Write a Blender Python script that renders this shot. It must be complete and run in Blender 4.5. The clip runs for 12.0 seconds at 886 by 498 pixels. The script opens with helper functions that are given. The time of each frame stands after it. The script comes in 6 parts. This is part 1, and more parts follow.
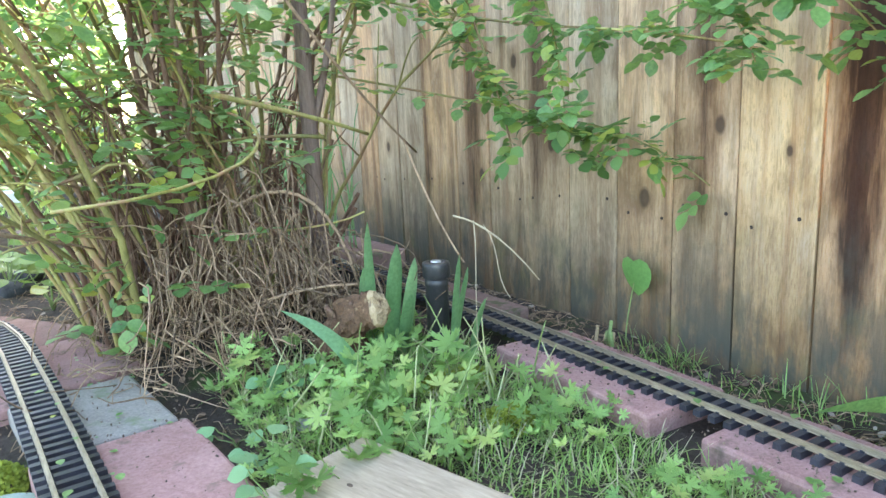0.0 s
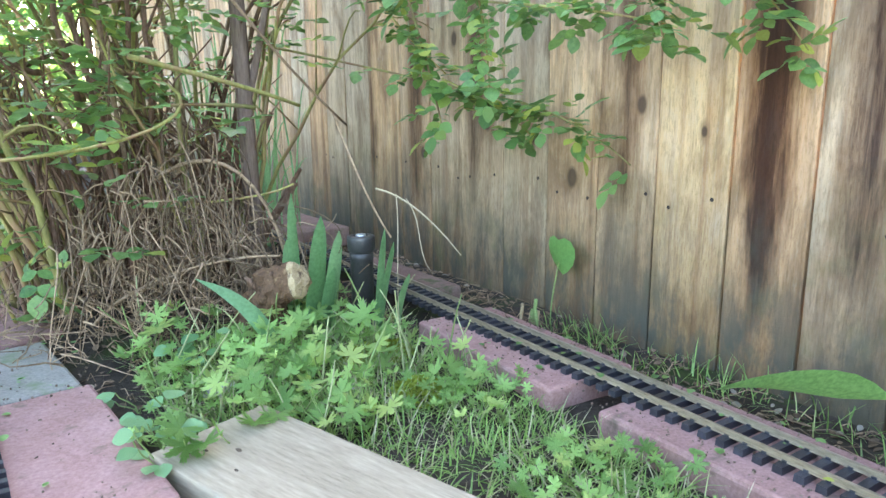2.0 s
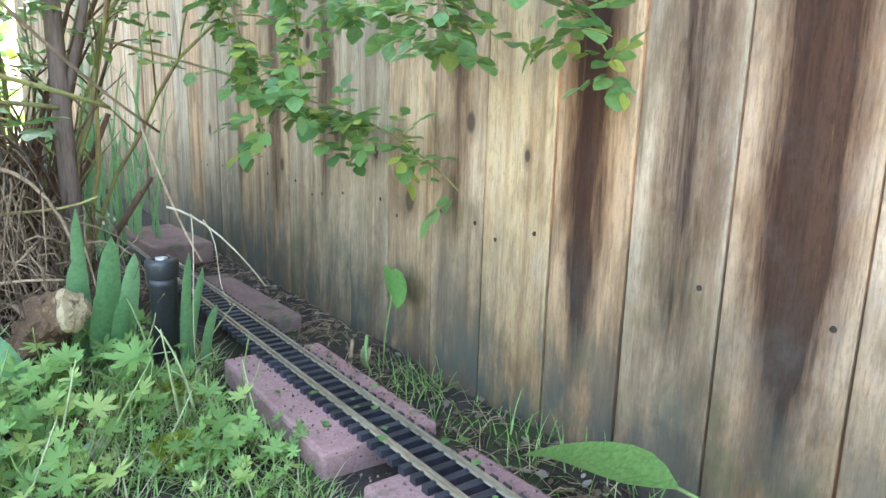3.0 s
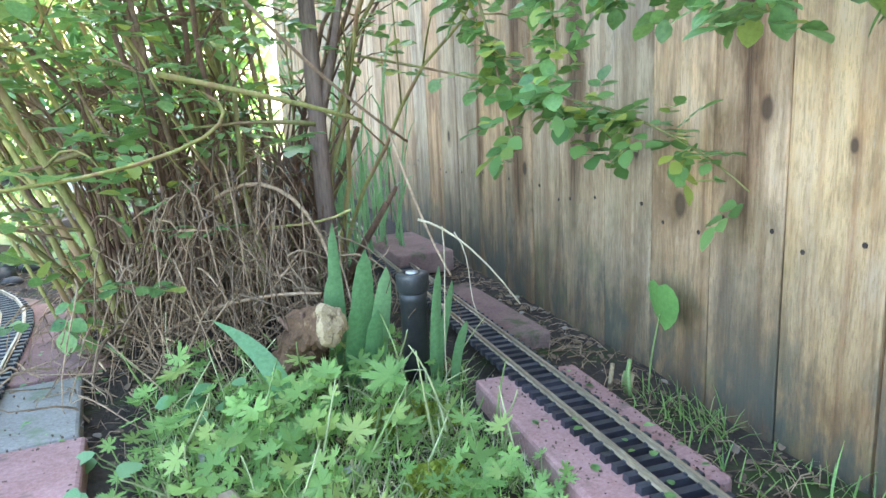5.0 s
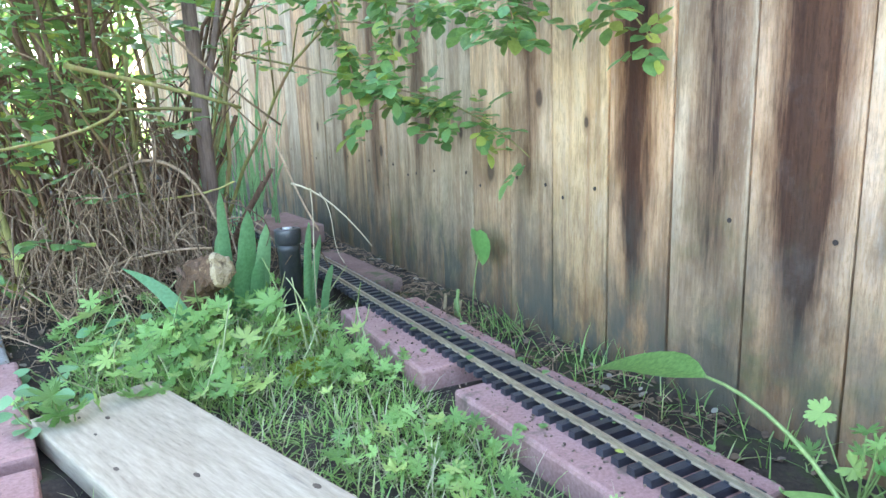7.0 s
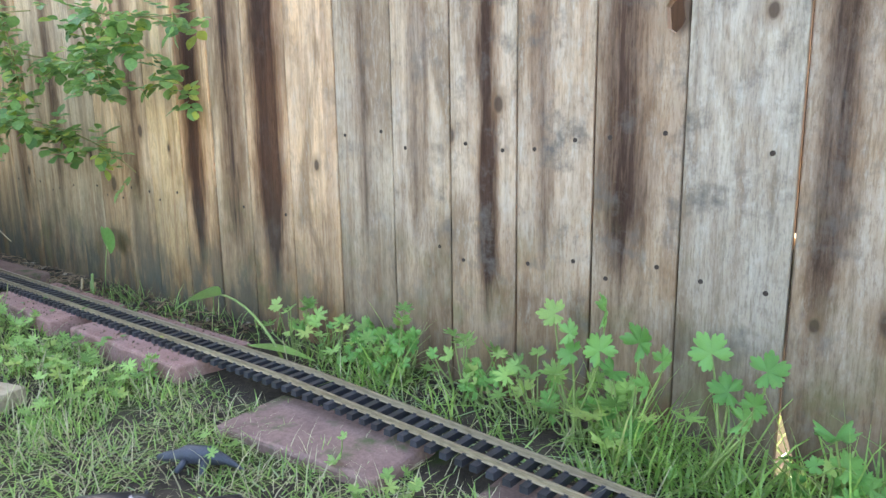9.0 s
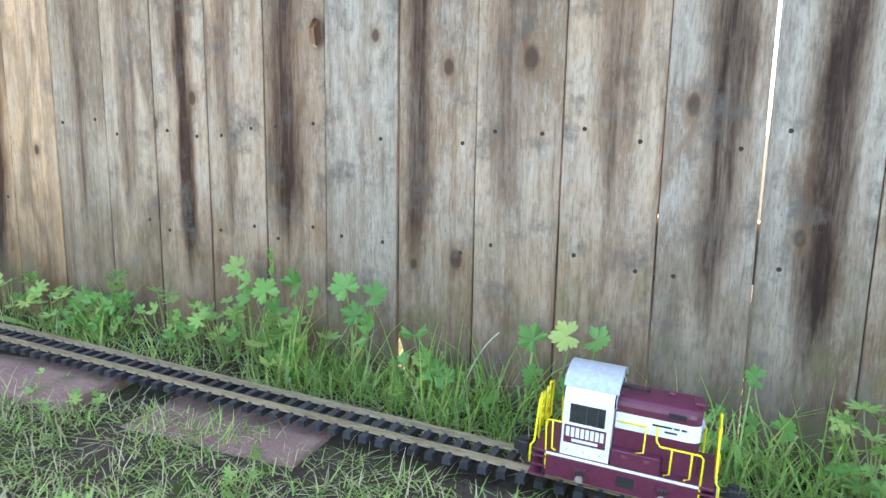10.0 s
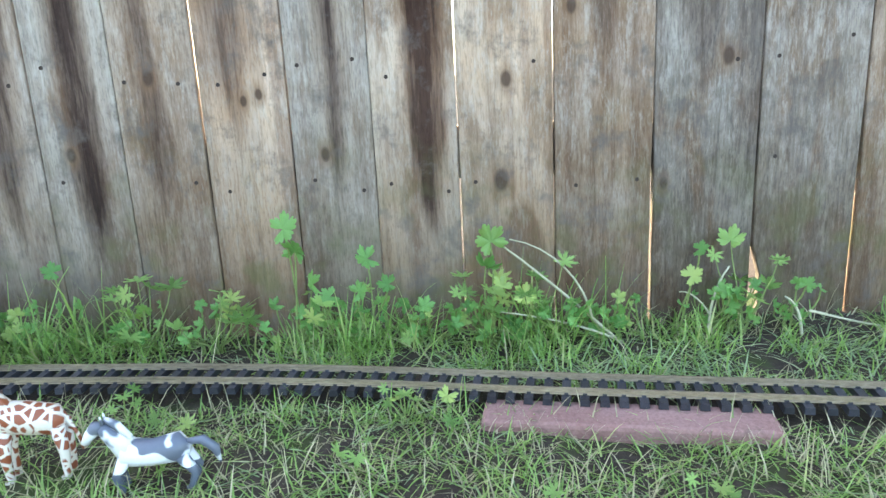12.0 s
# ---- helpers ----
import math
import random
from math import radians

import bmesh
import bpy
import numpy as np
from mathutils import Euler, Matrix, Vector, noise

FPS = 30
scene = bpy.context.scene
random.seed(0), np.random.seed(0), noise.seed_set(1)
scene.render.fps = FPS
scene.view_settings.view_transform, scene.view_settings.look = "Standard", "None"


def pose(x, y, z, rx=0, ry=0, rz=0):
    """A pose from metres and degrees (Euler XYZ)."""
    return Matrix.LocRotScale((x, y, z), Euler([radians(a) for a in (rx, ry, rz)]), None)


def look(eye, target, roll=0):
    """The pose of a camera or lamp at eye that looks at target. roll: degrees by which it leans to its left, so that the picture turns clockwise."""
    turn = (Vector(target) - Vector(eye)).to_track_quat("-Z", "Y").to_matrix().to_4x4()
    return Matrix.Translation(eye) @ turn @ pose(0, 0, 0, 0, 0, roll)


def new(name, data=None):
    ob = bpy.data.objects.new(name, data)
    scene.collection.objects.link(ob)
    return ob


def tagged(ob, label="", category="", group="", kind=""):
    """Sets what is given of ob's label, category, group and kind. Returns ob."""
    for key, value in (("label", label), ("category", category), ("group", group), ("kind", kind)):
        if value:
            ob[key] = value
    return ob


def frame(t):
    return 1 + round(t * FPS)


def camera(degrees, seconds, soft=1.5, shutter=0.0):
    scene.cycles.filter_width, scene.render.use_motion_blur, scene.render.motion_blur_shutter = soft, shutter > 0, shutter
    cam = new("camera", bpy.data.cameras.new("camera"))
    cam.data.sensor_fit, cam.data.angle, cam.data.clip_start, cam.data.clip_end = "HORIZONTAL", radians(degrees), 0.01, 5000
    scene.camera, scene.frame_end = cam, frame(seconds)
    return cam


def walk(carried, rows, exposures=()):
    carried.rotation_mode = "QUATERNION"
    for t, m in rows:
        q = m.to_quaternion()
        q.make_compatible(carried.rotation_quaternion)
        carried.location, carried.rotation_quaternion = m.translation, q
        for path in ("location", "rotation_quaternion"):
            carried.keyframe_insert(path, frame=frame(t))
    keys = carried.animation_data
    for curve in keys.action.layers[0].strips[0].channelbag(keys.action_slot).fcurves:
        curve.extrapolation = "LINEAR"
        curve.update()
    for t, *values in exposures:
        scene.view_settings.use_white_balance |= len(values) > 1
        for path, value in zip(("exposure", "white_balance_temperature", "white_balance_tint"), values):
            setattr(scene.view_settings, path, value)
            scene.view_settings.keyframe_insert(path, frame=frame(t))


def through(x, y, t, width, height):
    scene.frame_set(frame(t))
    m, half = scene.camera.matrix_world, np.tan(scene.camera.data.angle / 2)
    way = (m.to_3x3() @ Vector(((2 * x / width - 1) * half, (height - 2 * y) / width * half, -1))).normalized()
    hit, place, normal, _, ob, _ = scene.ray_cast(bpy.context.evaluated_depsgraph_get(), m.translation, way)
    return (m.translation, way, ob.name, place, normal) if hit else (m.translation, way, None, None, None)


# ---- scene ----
cam = camera(65.7, 12.0)
PATH = [
    (0, (0.092, 0.209, 0.417), (1.452, 2.440, -0.119), -2.6),
    (0.5, (0.065, 0.228, 0.433), (1.320, 2.528, -0.065), -2.3),
    (1, (0.044, 0.232, 0.416), (1.237, 2.561, -0.096), -2.6),
    (1.5, (0.056, 0.227, 0.415), (1.312, 2.515, -0.135), -2.2),
    (2, (0.175, 0.155, 0.387), (1.605, 2.328, -0.195), -0.7),
    (2.5, (0.359, 0.105, 0.387), (1.965, 2.161, -0.167), 0.7),
    (3, (0.472, 0.141, 0.393), (2.023, 2.241, -0.157), 1.6),
    (3.5, (0.493, 0.235, 0.400), (1.725, 2.527, -0.179), 1.4),
    (3.7, (0.491, 0.267, 0.393), (1.575, 2.631, -0.193), 1.5),
    (5.5, (0.469, 0.275, 0.384), (1.249, 2.769, -0.147), -3.0),
    (6, (0.452, 0.237, 0.364), (1.279, 2.716, -0.165), -3.0),
    (6.5, (0.427, 0.136, 0.355), (1.371, 2.568, -0.196), -3.0),
    (7, (0.388, -0.043, 0.367), (1.615, 2.259, -0.193), -2.1),
    (7.2, (0.368, -0.119, 0.357), (1.755, 2.101, -0.152), -1.4),
    (8.8, (0.252, -0.683, 0.385), (2.216, 1.043, -0.139), -1.0),
    (9, (0.229, -0.737, 0.389), (2.275, 0.899, -0.111), -0.8),
    (9.5, (0.125, -0.895, 0.415), (2.377, 0.421, -0.139), -0.1),
    (10, (0.100, -1.075, 0.359), (2.528, -0.069, -0.100), 1.0),
    (10.5, (0.096, -1.268, 0.323), (2.620, -0.516, -0.096), -0.0),
    (11, (0.089, -1.511, 0.289), (2.653, -0.951, -0.183), -1.4),
    (11.5, (0.044, -1.644, 0.303), (2.637, -1.379, -0.261), -2.2),
    (12, (-0.025, -1.803, 0.321), (2.560, -1.780, -0.333), -2.9),
]
walk(cam, [(t, look(eye, target, roll)) for t, eye, target, roll in PATH], [(0, 3.78, 6800, 9), (7.2, 3.92, 6250, 8), (8.8, 3.44, 7200, 10), (12, 3.35, 6900, 6)])

# ---- sky and sun ----
world = bpy.data.worlds.new("sky")
scene.world = world
world.use_nodes = True
wn = world.node_tree
sky = wn.nodes.new("ShaderNodeTexSky")
sky.sky_type, sky.sun_disc = "NISHITA", False
SUN_EL, SUN_AZ = radians(36), radians(38)   # azimuth from +y towards +x
sky.sun_elevation, sky.sun_rotation = SUN_EL, SUN_AZ
sky.air_density, sky.dust_density = 1.0, 2.0
wn.links.new(sky.outputs[0], wn.nodes["Background"].inputs[0])
wn.nodes["Background"].inputs[1].default_value = 0.13
sun_data = bpy.data.lights.new("sun", "SUN")
sun_data.energy, sun_data.angle, sun_data.color = 3.6, radians(0.55), (1.0, 0.93, 0.82)
sun = new("sun", sun_data)
sun_way = Vector((math.sin(SUN_AZ) * math.cos(SUN_EL), math.cos(SUN_AZ) * math.cos(SUN_EL), math.sin(SUN_EL)))
sun.matrix_world = look(sun_way * 20, (0, 0, 0))


# ---- materials ----
class Nodes:
    """A principled material and short ways to add nodes to it."""

    def __init__(self, name):
        self.mat = bpy.data.materials.new(name)
        self.mat.use_nodes = True
        self.nt = self.mat.node_tree
        self.bsdf = self.nt.nodes["Principled BSDF"]
        self.out = self.nt.nodes["Material Output"]

    def add(self, kind, **values):
        n = self.nt.nodes.new("ShaderNode" + kind)
        for k, v in values.items():
            n.inputs[k].default_value = v
        return n

    def link(self, a, b):
        self.nt.links.new(a, b)

    def coords(self, scale=(1, 1, 1), shift=(0, 0, 0)):
        tc, mp = self.add("TexCoord"), self.add("Mapping", Scale=scale, Location=shift)
        self.link(tc.outputs["Object"], mp.inputs[0])
        return mp.outputs[0]

    def noise(self, vec, scale, detail=4.0, rough=0.6, warp=0.0):
        n = self.add("TexNoise", Scale=scale, Detail=detail, Roughness=rough, Distortion=warp)
        self.link(vec, n.inputs["Vector"])
        return n.outputs[0]

    def ramp(self, fac, lo, hi):
        n = self.add("MapRange")
        n.inputs["From Min"].default_value, n.inputs["From Max"].default_value = lo, hi
        self.link(fac, n.inputs["Value"])
        return n.outputs[0]

    def math(self, op, a, b=0.0):
        n = self.add("Math")
        n.operation = op
        for i, x in enumerate((a, b)):
            if isinstance(x, (int, float)):
                n.inputs[i].default_value = x
            else:
                self.link(x, n.inputs[i])
        return n.outputs[0]

    def mix(self, fac, a, b, mode="MIX"):
        n = self.nt.nodes.new("ShaderNodeMix")
        n.data_type, n.blend_type = "RGBA", mode
        for i, x in ((0, fac), (6, a), (7, b)):
            if isinstance(x, (int, float)):
                n.inputs[i].default_value = x
            elif isinstance(x, tuple):
                n.inputs[i].default_value = (*x, 1)
            else:
                self.link(x, n.inputs[i])
        return n.outputs[2]

    def done(self, colour, rough=0.7, bump=None, depth=0.002, metal=0.0, strength=0.6, spec=0.5):
        if isinstance(colour, tuple):
            self.bsdf.inputs["Base Color"].default_value = (*colour, 1)
        else:
            self.link(colour, self.bsdf.inputs["Base Color"])
        if isinstance(rough, (int, float)):
            self.bsdf.inputs["Roughness"].default_value = rough
        else:
            self.link(rough, self.bsdf.inputs["Roughness"])
        self.bsdf.inputs["Metallic"].default_value = metal
        self.bsdf.inputs["Specular IOR Level"].default_value = spec
        if bump is not None:
            b = self.add("Bump", Strength=strength, Distance=depth)
            self.link(bump, b.inputs["Height"])
            self.link(b.outputs[0], self.bsdf.inputs["Normal"])
        return self.mat


def surface(name, dark, light, scale, rough=0.7, depth=0.002, fine=6.0, stretch=(1, 1, 1), metal=0.0, spot=None, spec=0.5, vary=0.0, island=False):
    """Two-scale mottled material; spot=(colour, scale, threshold) lays patches over it; vary: brightness from piece to piece."""
    n = Nodes(name)
    v = n.coords(stretch)
    if vary:
        oi = n.add("ObjectInfo")
        sh = n.add("VectorMath")
        sh.operation = "ADD"
        n.link(v, sh.inputs[0])
        sc = n.math("MULTIPLY", oi.outputs["Random"], 37.0)
        n.link(sc, sh.inputs[1])
        v = sh.outputs[0]
    a, b = n.noise(v, scale), n.noise(v, scale * fine, 6.0, 0.7)
    c = n.mix(n.ramp(a, 0.3, 0.7), dark, light)
    c = n.mix(0.45, c, n.mix(n.ramp(b, 0.3, 0.7), tuple(x * 0.55 for x in dark), tuple(min(1, x * 1.25) for x in light)))
    if spot:
        c = n.mix(n.ramp(n.noise(v, spot[1], 5.0, 0.65), spot[2], spot[2] + 0.12), c, spot[0])
    if vary:
        each = n.math("FRACT", n.math("ADD", n.add("NewGeometry").outputs["Random Per Island"], oi.outputs["Random"])) if island else oi.outputs["Random"]
        k = n.math("ADD", n.math("MULTIPLY", each, 2 * vary), 1 - vary)
        g = n.add("CombineColor")
        for i in range(3):
            n.link(k, g.inputs[i])
        c = n.mix(1.0, c, g.outputs[0], "MULTIPLY")
    h = n.math("ADD", a, n.math("MULTIPLY", b, 0.5))
    return n.done(c, rough, h, depth, metal, spec=spec)


def foliage(name, dark, light, yellow=None, through=0.4, rough=0.45):
    """Leaf material: colour varies from leaf to leaf, some light passes through."""
    n = Nodes(name)
    g = n.add("NewGeometry")
    oi = n.add("ObjectInfo")
    r = n.math("FRACT", n.math("ADD", g.outputs["Random Per Island"], oi.outputs["Random"]))
    v = n.coords()
    c = n.mix(r, dark, light)
    if yellow:
        c = n.mix(n.ramp(n.math("FRACT", n.math("MULTIPLY", r, 17.0)), 0.82, 0.95), c, yellow)
    c = n.mix(0.35, c, n.mix(n.ramp(n.noise(v, 160.0, 3.0), 0.35, 0.65), tuple(x * 0.6 for x in dark), light))
    n.done(c, rough, n.noise(v, 300.0, 3.0), 0.0006)
    t = n.add("BsdfTranslucent")
    n.link(n.mix(0.5, c, tuple(min(1, x * 1.6) for x in light)), t.inputs[0])
    m = n.add("MixShader", Fac=through)
    n.link(n.bsdf.outputs[0], m.inputs[1])
    n.link(t.outputs[0], m.inputs[2])
    n.link(m.outputs[0], n.out.inputs[0])
    return n.mat


def fence_wood(name, tone, grey, seed, stains=(), knots=(), lichen=0.0, mildew=0.0):
    """A weathered fence board: grain along z; stains=(y, half width, lowest z, strength); knots=(y, z, radius)."""
    n = Nodes(name)
    v = n.coords((1, 1, 1), (seed * 3.1, seed * 1.7, seed * 5.3))
    raw = n.coords()
    grain = n.noise(n.coords((1, 1, 0.06), (seed, seed * 2, 0)), 95.0, 6.0, 0.68, 0.4)
    broad = n.noise(n.coords((1, 1, 0.12), (seed * 2.3, seed, seed)), 22.0, 3.0, 0.5, 0.8)
    blot = n.noise(v, 9.0, 5.0, 0.62)
    streaks = n.noise(n.coords((1, 1, 0.03), (seed * 4.1, seed * 0.7, 0)), 34.0, 5.0, 0.6, 0.5)
    c = n.mix(n.ramp(broad, 0.3, 0.72), tuple(x * 0.78 for x in tone), tuple(min(0.85, x * 1.12) for x in tone))
    c = n.mix(n.math("MULTIPLY", n.ramp(streaks, 0.47, 0.64), 0.8), c, (tone[0] * 0.52, tone[1] * 0.42, tone[2] * 0.36))
    c = n.mix(n.math("MULTIPLY", n.ramp(blot, 0.35, 0.7), grey), c, (0.43, 0.375, 0.335))
    c = n.mix(n.math("MULTIPLY", n.ramp(grain, 0.50, 0.66), 0.55), c, tuple(x * 0.40 for x in tone))
    big = n.noise(n.coords((1, 1, 0.30), (seed * 2.9, seed * 1.1, seed * 0.4)), 13.0, 5.0, 0.6, 0.6)
    c = n.mix(n.math("MULTIPLY", n.ramp(big, 0.50, 0.64), 0.72), c, (0.20, 0.118, 0.066))
    c = n.mix(n.math("MULTIPLY", n.ramp(big, 0.44, 0.30), 0.30), c, (0.54, 0.46, 0.36))
    fine = n.noise(n.coords((1, 1, 0.16), (seed * 1.3, 0, seed)), 300.0, 5.0, 0.75)
    c = n.mix(n.math("MULTIPLY", n.ramp(fine, 0.50, 0.62), 0.5), c, tuple(x * 0.36 for x in tone))
    c = n.mix(n.math("MULTIPLY", n.ramp(fine, 0.46, 0.34), 0.28), c, (0.54, 0.475, 0.385))
    if lichen:
        c = n.mix(n.math("MULTIPLY", n.ramp(n.noise(n.coords((1, 1, 0.28), (seed, seed, seed)), 70.0, 6.0, 0.8), 0.50, 0.68), lichen * 0.55), c, (0.56, 0.50, 0.43))
    sep = n.add("SeparateXYZ")
    n.link(raw, sep.inputs[0])
    y, z = sep.outputs[1], sep.outputs[2]
    wob = n.math("MULTIPLY", n.math("SUBTRACT", n.noise(n.coords((1, 1, 0.18), (seed, 0, 0)), 30.0, 4.0), 0.5), 0.05)
    for sy, half, low, strength in stains:
        d = n.math("ABSOLUTE", n.math("ADD", n.math("SUBTRACT", y, sy), wob))
        side = n.ramp(d, half * 1.2, half * 0.1)
        up = n.ramp(n.math("ADD", z, n.math("MULTIPLY", d, -3.0)), low, low + 0.12)
        wide = n.math("MULTIPLY", n.ramp(d, half * 1.7, half * 0.7), n.math("MULTIPLY", up, min(0.75, 0.7 * strength)))
        c = n.mix(wide, c, (0.62, 0.46, 0.34), "MULTIPLY")
        streak = n.ramp(grain, 0.15, 0.6)
        k = n.math("MULTIPLY", n.math("MULTIPLY", side, up), n.math("MULTIPLY", n.math("ADD", streak, 0.35), strength))
        c = n.mix(n.math("MINIMUM", k, 0.95), c, (0.15, 0.11, 0.11), "MULTIPLY")
    for ky, kz, r in knots:
        e = n.math("POWER", n.math("SUBTRACT", y, ky), 2.0)
        g = n.math("POWER", n.math("MULTIPLY", n.math("SUBTRACT", z, kz), 0.62), 2.0)
        d = n.math("ADD", n.math("POWER", n.math("ADD", e, g), 0.5), n.math("MULTIPLY", wob, 0.10))
        c = n.mix(n.math("MULTIPLY", n.ramp(d, r * 2.1, r * 1.1), 0.45), c, (0.20, 0.11, 0.055))
        c = n.mix(n.math("MULTIPLY", n.ramp(d, r, r * 0.6), 0.85), c, (0.07, 0.042, 0.028))
    damp = n.math("MULTIPLY", n.ramp(n.math("ADD", z, n.math("MULTIPLY", blot, 0.22)), 0.42, 0.08), 0.92)
    c = n.mix(damp, c, (0.36, 0.31, 0.25), "MULTIPLY")
    c = n.mix(n.math("MULTIPLY", damp, n.math("MULTIPLY", n.ramp(n.noise(v, 12.0, 4.0), 0.5, 0.66), 0.6)), c, (0.11, 0.115, 0.045))
    if mildew > 0.05:
        low = n.ramp(n.math("ADD", z, n.math("MULTIPLY", n.noise(n.coords((1, 1, 0.3), (seed, seed * 0.3, seed)), 9.0, 5.0, 0.65), 0.34)), 0.43, 0.16)
        speck = n.ramp(n.noise(n.coords((1, 1, 0.4), (seed * 0.6, seed, seed)), 12.0, 6.0, 0.7), 0.43, 0.57)
        spotty = n.math("MULTIPLY", low, n.math("ADD", n.math("MULTIPLY", speck, 0.78), 0.22))
        c = n.mix(n.math("MULTIPLY", spotty, 0.90 * mildew), c, (0.070, 0.068, 0.052))
    if lichen:
        c = n.mix(n.math("MULTIPLY", n.ramp(n.noise(v, 16.0, 5.0, 0.7), 0.53, 0.72), lichen * 0.9), c, (0.125, 0.105, 0.09))
    h = n.math("ADD", n.math("MULTIPLY", grain, 1.0), n.math("ADD", n.math("MULTIPLY", blot, 0.3), n.math("MULTIPLY", fine, 0.5)))
    return n.done(c, 0.85, h, 0.004, spec=0.25, strength=0.8)


M_SOIL = surface("soil", (0.022, 0.016, 0.012), (0.085, 0.064, 0.048), 14.0, 0.95, 0.012, 9.0, spot=((0.05, 0.065, 0.02), 7.0, 0.54), spec=0.2)
M_PAVER = surface("red_paver", (0.27, 0.135, 0.112), (0.40, 0.235, 0.205), 14.0, 0.9, 0.0022, 14.0, spot=((0.17, 0.115, 0.085), 22.0, 0.58), spec=0.25, vary=0.12)
M_OLD_PAVER = surface("old_paver", (0.17, 0.10, 0.085), (0.30, 0.19, 0.16), 16.0, 0.95, 0.002, 12.0, spot=((0.10, 0.11, 0.05), 14.0, 0.55), spec=0.2, vary=0.15)
M_CONCRETE = surface("grey_concrete", (0.26, 0.225, 0.19), (0.41, 0.365, 0.31), 16.0, 0.95, 0.0015, 14.0, spot=((0.20, 0.23, 0.13), 11.0, 0.6), spec=0.2, vary=0.12)
M_TIE = surface("tie_plastic", (0.014, 0.014, 0.018), (0.042, 0.042, 0.052), 60.0, 0.42, 0.0006, 6.0, stretch=(0.2, 1, 1), vary=0.3)
M_RAIL = surface("rail_brass", (0.24, 0.185, 0.12), (0.46, 0.375, 0.26), 40.0, 0.45, 0.0003, 8.0, stretch=(1, 0.2, 1), metal=0.55)
M_PLANK = surface("plank_wood", (0.27, 0.205, 0.135), (0.46, 0.37, 0.26), 26.0, 0.9, 0.0015, 7.0, stretch=(1, 0.12, 1), spot=((0.16, 0.13, 0.10), 22.0, 0.66), spec=0.2)


# ---- meshes ----
class Geo:
    """Collects vertices and faces for one mesh."""

    def __init__(self):
        self.v, self.f = [], []

    def add(self, verts, faces):
        k = len(self.v)
        self.v += [tuple(p) for p in verts]
        self.f += [tuple(i + k for i in q) for q in faces]

    def tube(self, pts, r0, r1, n=6, cap=True):
        pts = [Vector(p) for p in pts]
        rings, up = [], Vector((0.31, 0.17, 0.93))
        for i, p in enumerate(pts):
            d = (pts[min(i + 1, len(pts) - 1)] - pts[max(i - 1, 0)]).normalized()
            a = d.cross(up)
            a = a.normalized() if a.length > 1e-4 else Vector((1, 0, 0))
            b = d.cross(a)
            r = r0 + (r1 - r0) * i / max(1, len(pts) - 1)
            rings.append([p + (a * math.cos(2 * math.pi * j / n) + b * math.sin(2 * math.pi * j / n)) * r for j in range(n)])
        faces = [(i * n + j, i * n + (j + 1) % n, (i + 1) * n + (j + 1) % n, (i + 1) * n + j) for i in range(len(pts) - 1) for j in range(n)]
        if cap:
            faces += [tuple(range(n))[::-1], tuple(range((len(pts) - 1) * n, len(pts) * n))]
        self.add([q for ring in rings for q in ring], faces)

    def box(self, x0, y0, z0, x1, y1, z1, m=None):
        c = [Vector((x, y, z)) for x in (x0, x1) for y in (y0, y1) for z in (z0, z1)]
        if m is not None:
            c = [m @ p for p in c]
        self.add(c, [(0, 1, 3, 2), (4, 6, 7, 5), (0, 4, 5, 1), (2, 3, 7, 6), (0, 2, 6, 4), (1, 5, 7, 3)])

    def loft(self, rings, cap=True):
        n = len(rings[0])
        faces = [(i * n + j, i * n + (j + 1) % n, (i + 1) * n + (j + 1) % n, (i + 1) * n + j) for i in range(len(rings) - 1) for j in range(n)]
        if cap:
            faces += [tuple(range(n))[::-1], tuple(range((len(rings) - 1) * n, len(rings) * n))]
        self.add([p for r in rings for p in r], faces)

    def mesh(self, name, mat, smooth=False):
        me = bpy.data.meshes.new(name)
        me.from_pydata(self.v, [], self.f)
        me.materials.append(mat)
        if smooth:
            me.polygons.foreach_set("use_smooth", [True] * len(me.polygons))
        me.update()
        return me


def put(name, geo, mat, parent=None, label="", smooth=False, bevel=0.0):
    """One mesh object, at top level or under a parent; geometry in the parent's space."""
    me = geo.mesh(name, mat, smooth)
    if bevel:
        bm = bmesh.new()
        bm.from_mesh(me)
        bmesh.ops.remove_doubles(bm, verts=bm.verts, dist=1e-6)
        bmesh.ops.recalc_face_normals(bm, faces=bm.faces)
        bmesh.ops.bevel(bm, geom=bm.edges, offset=bevel, segments=2, affect="EDGES", profile=0.5)
        bm.to_mesh(me)
        bm.free()
    ob = new(name, me)
    if parent is not None:
        ob.parent = parent
    if label:
        tagged(ob, label)
    return ob


def rail_z(y):
    """Height of the right track's rail heads along the fence."""
    if y > 0.13:
        return -0.02
    u = (0.13 - y) / 1.78
    if u > 0.8:
        u = 1.0 if u > 1.2 else u - (u - 0.8) ** 2 / 0.8
    return -0.02 - 0.074 * u


def ground_z(x, y):
    base = rail_z(y) - 0.055 + 0.018 * max(0.0, min(1.0, (0.2 - y) / 0.8))
    far = max(0.0, min(1.0, (-0.2 - x) / 1.2))
    bump = 0.010 * noise.noise((x * 5, y * 5, 0.3)) + 0.005 * noise.noise((x * 17, y * 17, 1.3))
    fade = 1.0 if x * x + y * y < 30 else 0.3
    mound = 0.055 * math.exp(-((x - 0.42) ** 2 / 0.09 + (y - 1.85) ** 2 / 0.16))
    return base + bump * fade + mound - 0.03 * far


